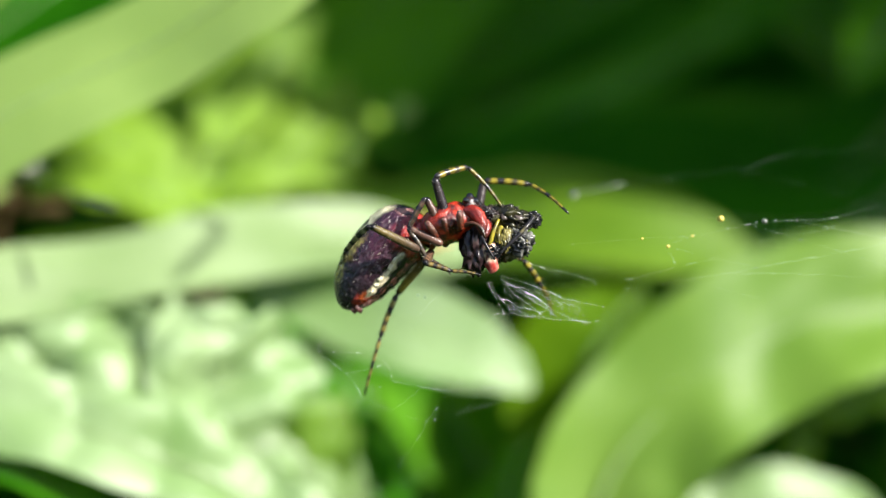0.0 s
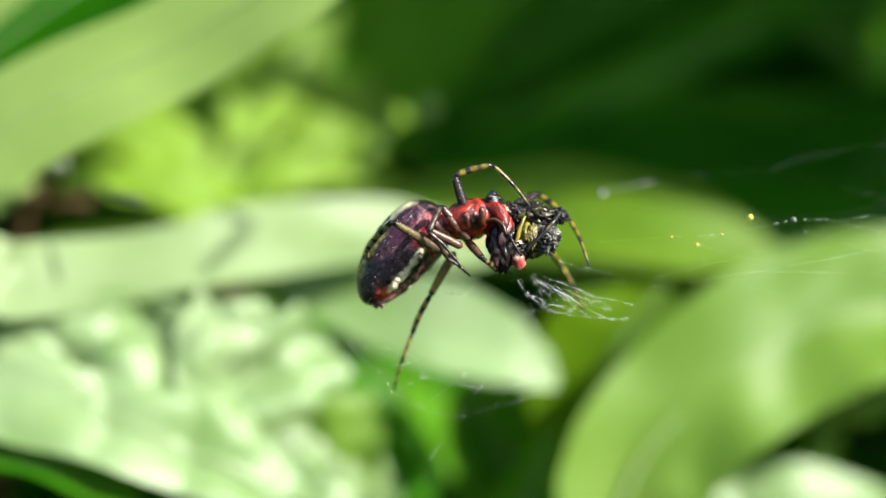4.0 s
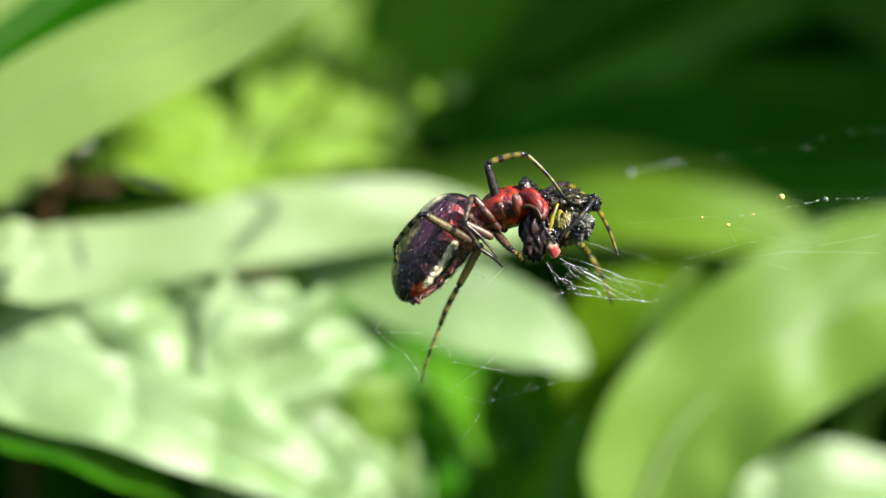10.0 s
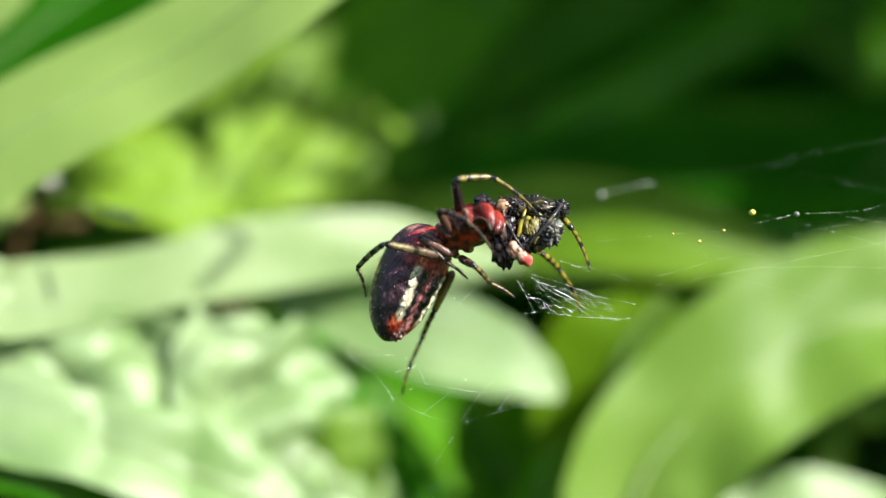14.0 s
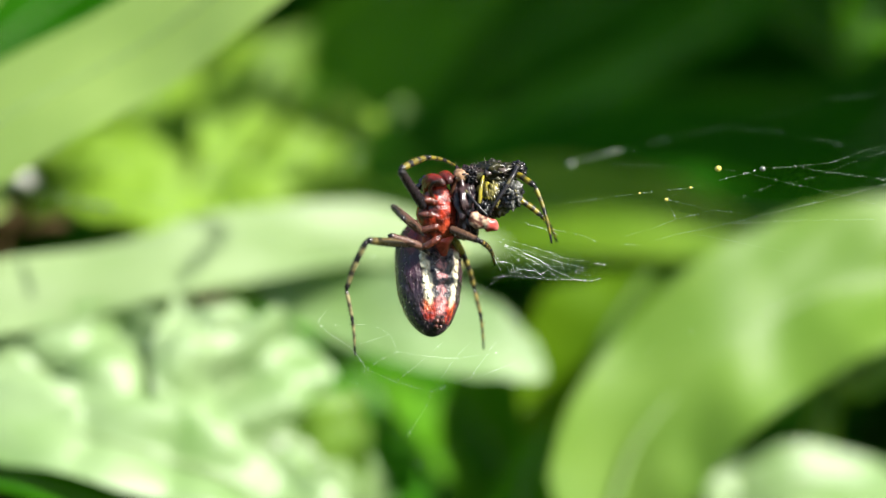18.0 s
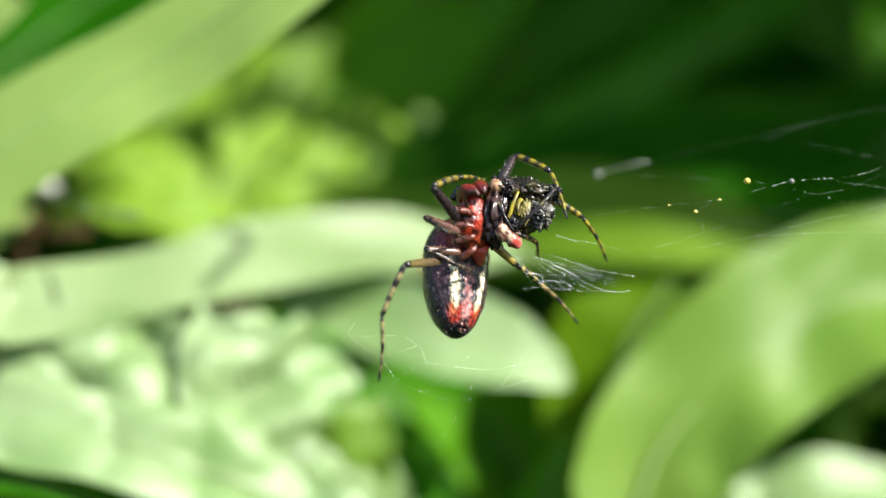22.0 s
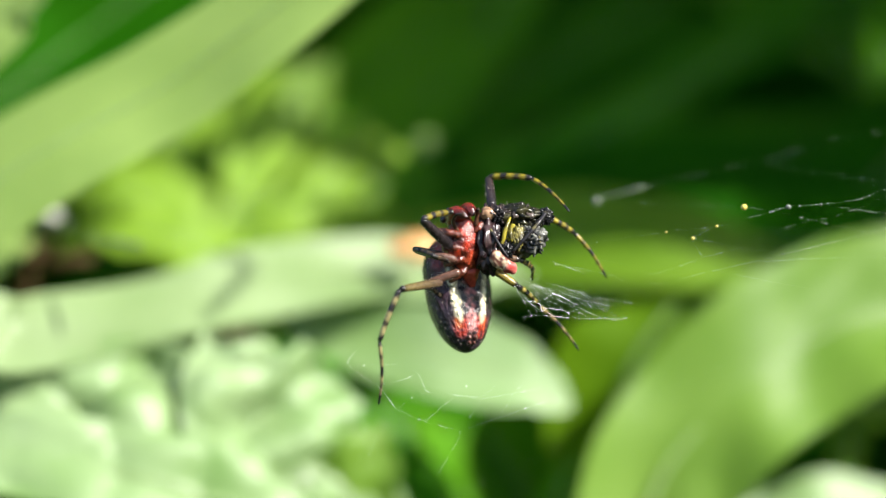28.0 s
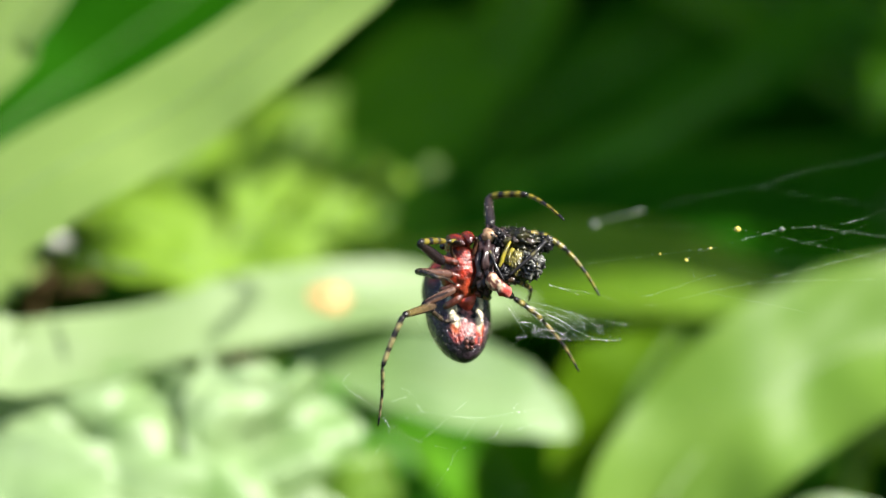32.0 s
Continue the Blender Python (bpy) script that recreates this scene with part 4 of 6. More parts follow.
def sway_rows():
    return [
        (0, at(0.114, 0, -0.073)), (0.5, at(0.082, 0, -0.035)), (1, at(0.033, 0, -0.114)),
        (1.5, at(0.082, 0, -0.144)), (2, at(0.056, 0, 0.023)), (2.5, at(0.023, 0, -0.153)),
        (4.5, at(0.020, 0, 0.166)), (5, at(0.041, 0, 0.153)), (5.5, at(0.065, 0, 0.115)), (6, at(-0.017, 0, 0.133)),
        (6.5, at(-0.020, 0, 0.043)), (7, at(-0.005, 0, 0.063)), (7.5, at(-0.004, 0, 0.120)),
        (8, at(-0.049, 0, 0.145)), (8.5, at(-0.014, 0, -0.014)), (9, at(-0.033, 0, -0.019)),
        (9.5, at(-0.012, 0, -0.008)), (10, at(-0.000, 0, -0.152)), (10.5, at(-0.068, 0, -0.195)),
        (11, at(-0.027, 0, -0.142)), (11.5, at(-0.026, 0, 0.002)), (12, at(-0.046, 0, 0.024)),
        (12.5, at(-0.037, 0, -0.052)), (13, at(-0.056, 0, 0.018)), (13.5, at(-0.033, 0, 0.030)),
        (14, at(-0.070, 0, 0.079)), (14.5, at(-0.054, 0, -0.013)), (16.5, at(-0.061, 0, -0.003)),
        (17, at(0.006, 0, 0.057)), (17.5, at(0.049, 0, 0.175)), (18, at(0.140, 0, 0.166)),
        (18.5, at(0.118, 0, 0.074)), (19, at(0.066, 0, 0.054)), (19.5, at(-0.023, 0, 0.008)),
        (20, at(-0.064, 0, 0.004)), (20.5, at(-0.022, 0, 0.016)), (21, at(0.012, 0, -0.022)),
        (21.5, at(0.083, 0, -0.061)), (22, at(0.092, 0, -0.051)), (22.5, at(0.028, 0, -0.091)),
        (23, at(0.046, 0, -0.067)), (23.5, at(0.035, 0, -0.119)), (24, at(-0.002, 0, -0.076)),
        (24.5, at(0.016, 0, -0.116)), (25, at(0.025, 0, -0.117)), (25.5, at(-0.038, 0, -0.145)),
        (27.5, at(-0.090, 0, 0.025)), (28, at(-0.029, 0, 0.055)), (28.5, at(-0.048, 0, 0.011)),
        (29, at(-0.008, 0, 0.027)), (29.5, at(-0.010, 0, 0.002)), (30, at(-0.034, 0, -0.006)),
        (30.5, at(-0.058, 0, 0.048)), (31, at(-0.053, 0, 0.149)), (31.5, at(-0.060, 0, 0.020)),
        (32, at(-0.064, 0, 0.002)),
    ]


# ---- spider ----
def mix(a, b, f):
    f = max(0.0, min(1.0, f))
    return tuple(x + (y - x) * f for x, y in zip(a, b))


def bump01(x, lo, hi, soft):
    """1 between lo and hi, falling softly to 0 outside."""
    return max(0.0, min(1.0, (x - lo) / soft + 0.5)) * max(0.0, min(1.0, (hi - x) / soft + 0.5))


ABD_LEN, CEPH_LEN = 4.25, 2.15
DARK = (0.030, 0.018, 0.026)
PLUM = (0.075, 0.018, 0.038)
CREAM = (0.88, 0.78, 0.52)
ORANGE = (0.75, 0.16, 0.04)
PINK = (0.70, 0.34, 0.28)


def abdomen_radius(s):
    """Half thickness along the abdomen, front to tail: blunt shoulders, a narrower tail."""
    if s < 0.36:
        return 1.15 * max(0.0, 1 - ((0.36 - s) / 0.36) ** 2.6) ** 0.48
    return 1.15 * max(0.0, 1 - ((s - 0.36) / 0.64) ** 2.5) ** 0.56


def abdomen_point(s, a):
    """A place on the abdomen's skin, in millimetres: s from front to tail, a the angle from the belly's midline."""
    r = abdomen_radius(s)
    c = math.cos(a)
    fold = 0.018 * noise.noise(Vector((s * 9, c * 2.2, math.sin(a) * 2.2))) + 0.008 * noise.noise(Vector((s * 26, c * 7, math.sin(a) * 7)))
    groove = -0.05 * math.exp(-(a / 0.16) ** 2) * bump01(s, 0.2, 0.85, 0.2)
    dimple = 0.02 * math.sin(s * 46) * bump01(s, 0.1, 0.8, 0.2) * max(0.0, c)
    q = r * (1 + fold + groove + dimple)
    return Vector((s * ABD_LEN, q * math.sin(a) * 1.0, q * c * (0.90 if c > 0 else 1.06) - 0.10 * math.sin(math.pi * s)))


def abdomen_color(p):
    """p in millimetres: x front to tail, z the belly side, y across."""
    s = p.x / ABD_LEN
    a = abs(math.degrees(math.atan2(p.y, p.z + 0.10 * math.sin(math.pi * min(1.0, s)))))
    n = noise.noise(p * 3.1)
    n2 = noise.noise(p * 9)
    n3 = noise.noise(p * 5.5 + Vector((7, 3, 1)))
    c = mix(DARK, PLUM, bump01(a, 40, 120, 40) * bump01(s, 0.0, 0.62, 0.3) * (0.65 + 0.5 * n))
    # belly: red front, pinkish glossy middle, black scallops either side, cream stripes, two red patches before the dark spinnerets
    c = mix(c, (0.40, 0.035, 0.022), bump01(a, -1, 66, 20) * bump01(s + 0.05 * n, -0.1, 0.32, 0.06) * (0.85 + 0.8 * n2))
    c = mix(c, (0.50, 0.17, 0.16), bump01(a, -1, 11 + 8 * n, 6) * bump01(s, 0.30, 0.88, 0.1) * (0.6 + 1.6 * n2))
    c = mix(c, (0.014, 0.012, 0.014), bump01(a + 9 * n2 + 5 * math.sin(s * 64), 9, 29, 6) * bump01(s + 0.03 * n, 0.38, 0.79, 0.04))
    c = mix(c, (0.40, 0.036, 0.020), bump01(a + 16 * n2, 11, 50, 9) * bump01(s + 0.06 * n, 0.775, 0.92, 0.04) * (0.75 + 1.3 * n2))
    c = mix(c, ORANGE, bump01(a, 26, 44, 10) * bump01(s, 0.76, 0.84, 0.04) * (0.5 + n2))
    c = mix(c, (0.70, 0.30, 0.28), bump01(a, -1, 12, 8) * bump01(s, 0.74, 0.88, 0.05) * (0.6 + n2))
    c = mix(c, DARK, bump01(a, -1, 60, 14) * bump01(s + 0.03 * n2, 0.925, 1.1, 0.04))
    c = mix(c, (0.02, 0.014, 0.014), bump01(a + 8 * n3, -1, 17, 8) * bump01(s, 0.87, 0.95, 0.03))
    stripe = 34 - 14 * (s - 0.40)
    c = mix(c, CREAM, bump01(a + 6 * n3, stripe - 7, stripe + 6, 5) * bump01(s + 0.02 * n2, 0.33, 0.79, 0.04) * (1.15 + 0.7 * n3))
    c = mix(c, ORANGE, bump01(a, 24, 44, 9) * bump01(s, 0.23, 0.31, 0.04) * (0.7 + n2))
    # side: wrinkle glints painted as pale flecks, pink shoulder, cream and yellow back margin
    c = mix(c, (0.30, 0.24, 0.25), max(0.0, noise.noise(Vector((p.x * 6, p.y * 13, p.z * 13))) - 0.30) * 0.8 * bump01(s, 0.1, 0.95, 0.1) * bump01(a, 48, 120, 20))
    c = mix(c, (0.30, 0.028, 0.034), bump01(a, 62, 84, 12) * bump01(s, 0.03, 0.22, 0.08) * (0.6 + n))
    c = mix(c, PINK, 0.5 * bump01(a, 92, 118, 10) * bump01(s, 0.03, 0.10, 0.04))
    c = mix(c, (0.80, 0.76, 0.48), bump01(a + 6 * n, 122, 156, 10) * bump01(s, 0.10, 0.34 + 0.1 * n, 0.06))
    c = mix(c, (0.55, 0.46, 0.10), bump01(a + 10 * n2, 108, 140, 12) * bump01(s, 0.42, 0.90, 0.08) * (0.45 + 1.2 * n3))
    return c


spider = thing("spider", "red and black orb spider with banded yellow legs, feeding", "spider")
NS, NA = 120, 104
bm = bmesh.new()
rows = []
for i in range(1, NS):
    s = 0.5 - 0.5 * math.cos(math.pi * i / NS)
    rows.append([bm.verts.new(abdomen_point(s, (2 * math.pi * k / NA + math.pi) % (2 * math.pi) - math.pi) * 0.001) for k in range(NA)])
for a, b in zip(rows, rows[1:]):
    for k in range(NA):
        bm.faces.new((a[k], a[(k + 1) % NA], b[(k + 1) % NA], b[k]))
for row, x in ((rows[0], 0.0), (rows[-1], ABD_LEN)):
    tip = bm.verts.new((x * 0.001, 0, 0))
    for k in range(NA):
        bm.faces.new((tip, row[k], row[(k + 1) % NA]) if x else (tip, row[(k + 1) % NA], row[k]))
bmesh.ops.recalc_face_normals(bm, faces=bm.faces)
abdomen = paint(part("abdomen", bm, ABDOMEN_SKIN, spider, "dark plum abdomen with cream stripes and a red patch"), abdomen_color)
for k, (s, side, r, ln) in enumerate(((0.905, 1, 0.11, 0.15), (0.905, -1, 0.11, 0.15), (0.94, 1, 0.08, 0.12), (0.94, -1, 0.08, 0.12))):
    bm = bmesh.new()
    p = abdomen_point(s, side * 0.17)
    tube(bm, [(p + Vector(q)) * 0.001 for q in ((0, 0, -0.15), (0.04, 0, ln * 0.4), (0.09, -0.03 * side, ln * 0.8))], [r * 0.001, r * 0.0009, r * 0.0004], 10)
    paint(part("spinneret", bm, ABDOMEN_SKIN, abdomen, "short dark spinneret"), lambda p: (0.12, 0.045, 0.035))
# raised cream beads along the two belly stripes
for side in (-1, 1):
    for k in range(7):
        s = 0.35 + 0.062 * k
        a = radians(34 - 14 * (s - 0.40) + 3 * math.sin(k * 2.1 + side)) * side
        bm = bmesh.new()
        ball(bm, abdomen_point(s, a) * 0.001, (0.00014 - 0.000008 * k, 0.00011 - 0.000007 * k + 0.00003 * math.sin(k * 4.0), 0.00004 - 0.000003 * k), Matrix.Rotation(-a, 3, "X"), 12, 8, 0.7, 2.4)
        paint(part("cream_spot", bm, ABDOMEN_SKIN, abdomen), lambda p: (0.90, 0.82, 0.58))


def hairs(ob, mat, spots, length, name="hair"):
    """Fine bristles: places and directions in the part's own millimetres."""
    bm = bmesh.new()
    for p, d in spots:
        tube(bm, [p * 0.001, (p + d * length * 0.5) * 0.001, (p + d * length + Vector((length * 0.2, 0, 0))) * 0.001], [0.000005, 0.000004, 0.0000015], 3, False)
    return tagged(part(name, bm, mat, ob), kind="stuff")


HAIR = plain("hair_grey", (0.20, 0.17, 0.14), 0.4, spec=0.4)
rng = random.Random(5)
spots = []
for _ in range(300):
    s = rng.uniform(0.05, 0.97)
    a = rng.uniform(-math.pi, math.pi)
    n = Vector((0.35 * (s - 0.4) * 2, math.sin(a), math.cos(a))).normalized()
    spots.append((abdomen_point(s, a), (n + Vector((0.7, 0, 0))).normalized()))
hairs(abdomen, HAIR, spots, 0.085)

# front body: x rear to front, z the under side
bm = bmesh.new()
NS2, NA2 = 44, 48
rows = []
for i in range(1, NS2):
    s = 0.5 - 0.5 * math.cos(math.pi * i / NS2)
    w = 0.80 * max(0.0, math.sin(math.pi * min(1, s * 0.985 + 0.0075))) ** 0.55 * (1 - 0.42 * max(0, s - 0.5) * 1.6)
    h = 0.80 * max(0.0, math.sin(math.pi * min(1, s * 0.985 + 0.0075))) ** 0.5
    row = []
    for k in range(NA2):
        a = 2 * math.pi * k / NA2
        c = math.cos(a)
        # dorsal pit and the furrow behind the head
        q = 1 - 0.10 * math.exp(-((s - 0.42) / 0.10) ** 2) * max(0.0, -c) ** 4 - 0.05 * math.exp(-((s - 0.62) / 0.05) ** 2) * max(0.0, -c) + 0.03 * noise.noise(Vector((s * 6, math.sin(a) * 2, c * 2)))
        row.append(bm.verts.new(Vector((s * CEPH_LEN, q * w * math.sin(a), q * h * c * (0.72 if c > 0 else 1.0) - 0.18 * math.sin(math.pi * s) * (s > 0.5) * (s - 0.5))) * 0.001))
    rows.append(row)
for a, b in zip(rows, rows[1:]):
    for k in range(NA2):
        bm.faces.new((a[k], a[(k + 1) % NA2], b[(k + 1) % NA2], b[k]))
bm.faces.new(rows[0][::-1])
bm.faces.new(rows[-1])
bmesh.ops.recalc_face_normals(bm, faces=bm.faces)


def carapace_color(p):
    s = p.x / CEPH_LEN
    n = noise.noise(p * 4)
    c = mix((0.07, 0.010, 0.006), (0.44, 0.032, 0.010), 0.5 + 1.2 * n + 0.6 * noise.noise(p * 9))
    c = mix(c, (0.45, 0.035, 0.022), bump01(s, -0.2, 0.08, 0.12))
    c = mix(c, (0.60, 0.11, 0.05), bump01(s, 0.05, 0.40, 0.2) * bump01(p.z, 0.2, 1.0, 0.2) * (0.4 + n))
    return mix(c, (0.10, 0.012, 0.010), bump01(s, 0.95, 1.2, 0.06) * bump01(p.z, -2, -0.1, 0.2) * 0.7)


carapace = paint(part("carapace", bm, RED_SHELL, spider, "glossy bright red front body"), carapace_color)
for x, y, z, r in ((2.20, 0.15, -0.50, 0.12), (2.20, -0.15, -0.50, 0.12), (2.04, 0.18, -0.70, 0.14), (2.04, -0.18, -0.70, 0.14), (1.96, 0.42, -0.50, 0.12), (1.96, -0.42, -0.50, 0.12)):
    bm = bmesh.new()
    ball(bm, Vector((x, y, z)) * 0.001, (r * 0.001,) * 3, None, 14, 10)
    part("eye", bm, EYE, carapace, "shiny black eye")
bm = bmesh.new()
ball(bm, Vector((1.96, 0, -0.48)) * 0.001, (0.00030, 0.00042, 0.00030), None, 18, 12, 0.15)
paint(part("eye_mound", bm, RED_SHELL, carapace, "dark mound that carries the eyes"), lambda p: (0.03, 0.012, 0.012))
for side in (-1, 1):
    bm = bmesh.new()
    line = smooth_line(((1.72, side * 0.22, -0.20), (2.08, side * 0.25, -0.10), (2.26, side * 0.24, 0.22), (2.26, side * 0.18, 0.55), (2.18, side * 0.13, 0.78)), 14)
    tube(bm, [q * 0.001 for q in line], [0.001 * r for r in (0.14, 0.19, 0.22, 0.24, 0.25, 0.25, 0.25, 0.24, 0.23, 0.22, 0.20, 0.17, 0.14, 0.10, 0.06)], 16)
    paint(part("chelicera", bm, RED_SHELL, carapace, "glossy red jaw, dark at its end"), lambda p: mix(mix((0.38, 0.026, 0.009), (0.20, 0.016, 0.007), 0.5 + noise.noise(p * 5)), (0.06, 0.014, 0.012), (p.z - 0.30) * 2.4))
    bm = bmesh.new()
    line = smooth_line(((1.65, side * 0.34, 0.34), (2.05, side * 0.46, 0.40), (2.30, side * 0.40, 0.66), (2.34, side * 0.28, 0.96)), 12)
    tube(bm, [q * 0.001 for q in line], [0.001 * (0.085 - 0.045 * i / 12) for i in range(13)], 10)
    paint(part("palp", bm, LEG_SHELL, carapace, "short brown feeler"), lambda p: mix((0.16, 0.05, 0.03), (0.05, 0.03, 0.018), p.z * 1.5))
    for k in range(4):
        bm = bmesh.new()
        x = 0.30 + 0.40 * k
        line = smooth_line(((x * 0.9 + 0.1, side * 0.20, 0.34), (x + 0.05 * (k - 1.5) + 0.04 * (k % 2), side * 0.48, 0.34 + 0.05 * (k % 2)), (x + 0.2 * (k - 1.5), side * (0.84 + 0.08 * (k % 2)), 0.08)), 8)
        tube(bm, [q * 0.001 for q in line], [0.001 * r for r in (0.07, 0.10, 0.125, 0.135, 0.135, 0.13, 0.13, 0.125, 0.09)], 12)
        paint(part("coxa", bm, RED_SHELL, carapace), lambda p: mix(mix((0.20, 0.034, 0.014), (0.055, 0.016, 0.010), 0.45 + 1.3 * noise.noise(p * 6)), (0.16, 0.07, 0.05), (abs(p.y) - 0.55) * 2.4))
bm = bmesh.new()
tube(bm, [Vector((-0.45, 0, 0)) * 0.001, Vector((-0.1, 0, 0)) * 0.001, Vector((0.25, 0, 0)) * 0.001], [0.00010, 0.00026, 0.00045], 16)
paint(part("pedicel", bm, RED_SHELL, carapace), lambda p: (0.55, 0.06, 0.04))

YELLOW = (0.30, 0.245, 0.022)
BLACK = (0.022, 0.020, 0.020)
STRAW = (0.38, 0.33, 0.15)
# leg: colours of the upper part, dark bands on the middle and last part
LEG_LOOK = {
    "a": ((0.018, 0.015, 0.018), (0.030, 0.020, 0.020), (0.24, 0.19, 0.025), 1.12),
    "b": ((0.020, 0.016, 0.018), (0.040, 0.026, 0.022), YELLOW, 1.12),
    "c": ((0.09, 0.06, 0.04), (0.30, 0.22, 0.04), YELLOW, 1.05),
    "d": ((0.075, 0.044, 0.034), (0.17, 0.13, 0.04), STRAW, 0.95),
    "e": ((0.10, 0.06, 0.035), (0.34, 0.27, 0.04), (0.32, 0.26, 0.07), 0.95),
    "f": ((0.12, 0.065, 0.045), (0.14, 0.08, 0.045), (0.24, 0.17, 0.045), 0.9),
    "g": ((0.12, 0.055, 0.040), (0.10, 0.05, 0.036), (0.11, 0.07, 0.042), 0.98),
    "h": ((0.14, 0.07, 0.05), (0.12, 0.062, 0.044), (0.11, 0.075, 0.048), 0.9),
}


def leg_segment(name, length, r0, r1, swell, color_at, parent, label, seed, bend=0.0, bristles=26):
    """One leg part along +x, rounded at its joints, with bristles."""
    n = 22
    bm = bmesh.new()
    pts, rad = [], []
    for i in range(n + 1):
        s = i / n
        pts.append(Vector((s * length, 0, bend * length * math.sin(math.pi * s))) * 0.001)
        end = min(1.0, (s * length + 0.02) / (r0 * 0.9)) ** 0.5 * min(1.0, ((1 - s) * length + 0.02) / (r1 * 0.9)) ** 0.5
        rad.append(0.001 * (r0 + (r1 - r0) * s) * (1 + swell * math.sin(math.pi * s)) * end)
    tube(bm, pts, rad, 12)
    rg = random.Random(seed)
    if parent is not spider:
        for _ in range(34):
            s, a = rg.uniform(0.05, 0.97), rg.uniform(0, 6.28)
            r = (r0 + (r1 - r0) * s) * 0.8
            c = Vector((s * length, r * math.cos(a), r * math.sin(a) + bend * length * math.sin(math.pi * s)))
            d = Vector((0.8, math.cos(a), math.sin(a))).normalized() * rg.uniform(0.08, 0.15)
            tube(bm, [c * 0.001, (c + d * 0.6) * 0.001, (c + d + Vector((0.02, 0, 0))) * 0.001], [0.000007, 0.000005, 0.000002], 3, False)
    ob = paint(part(name, bm, LEG_SHELL, parent, label), color_at)
    spots = []
    for _ in range(bristles):
        s, a = rg.uniform(0.08, 0.95), rg.uniform(0, 6.28)
        r = (r0 + (r1 - r0) * s) * 0.8
        d = Vector((0.7, math.cos(a), math.sin(a))).normalized()
        spots.append((Vector((s * length, r * math.cos(a), r * math.sin(a) + bend * length * math.sin(math.pi * s))), d))
    if parent is spider:
        hairs(ob, HAIR, spots, 0.12, "bristle")
    return ob


LEGS = {}
for n, (top, mid, pale, thick) in LEG_LOOK.items():
    l0, l1, l2 = LEG_LENGTHS[n]
    label = "dark glossy leg with yellow and black bands" if n in "abc" else "brown and straw leg with black bands"

    def femur_color(p, top=top, mid=mid, l0=l0):
        return mix(mix(top, mid, p.x / l0), (0.012, 0.01, 0.01), bump01(p.x / l0, 0.90, 1.2, 0.08))

    def tibia_color(p, pale=pale, l1=l1):
        s = p.x / l1
        c = mix(pale, tuple(v * 0.6 for v in pale), 0.5 + noise.noise(p * 5))
        for lo, hi, k in ((-0.1, 0.14, 1), (0.28, 0.44, 1), (0.60, 0.72, 0.9), (0.86, 1.1, 1)):
            c = mix(c, BLACK, bump01(s + 0.03 * noise.noise(p * 4), lo, hi, 0.05) * k)
        return c

    def tarsus_color(p, pale=pale, l2=l2):
        s = p.x / l2
        c = mix(pale, tuple(v * 0.55 for v in pale), 0.5 + noise.noise(p * 6))
        for lo, hi, k in ((-0.1, 0.07, 1), (0.18, 0.27, 0.85), (0.38, 0.54, 1), (0.64, 0.72, 0.8), (0.82, 1.2, 1)):
            c = mix(c, BLACK, bump01(s + 0.03 * noise.noise(p * 4), lo, hi, 0.045) * k)
        return c

    femur = leg_segment("leg", l0, 0.15 * thick, 0.115 * thick, 0.18, femur_color, spider, label, ord(n))
    tibia = leg_segment("tibia", l1, 0.098 * thick, 0.086 * thick, 0.10, tibia_color, femur, "", ord(n) + 20, 0.03)
    tarsus = leg_segment("tarsus", l2, 0.074 * thick, 0.034 * thick, 0.05, tarsus_color, femur, "", ord(n) + 40, 0.045)
    LEGS[n] = (femur, tibia, tarsus)

# ---- prey ----
PS = 1.3        # the prey's size
prey = thing("wrapped_prey", "dark wrapped insect prey with yellow streaks and a reddish tip", "insect")


def prey_color(p):
    n = noise.noise(p * 2.2 + Vector((3, 1, 7)))
    n2 = noise.noise(p * 6)
    c = mix((0.022, 0.021, 0.008), (0.11, 0.10, 0.026), 0.4 + n)
    c = mix(c, (0.40, 0.34, 0.04), bump01(p.x * 0.8 + p.z * 0.5 + 0.25 * n, -0.04, 0.16, 0.08) * bump01(n, -0.1, 1, 0.2))
    return mix(c, (0.26, 0.25, 0.22), bump01(p.x, 0.45, 0.9, 0.3) * bump01(n2, 0.1, 1, 0.3))


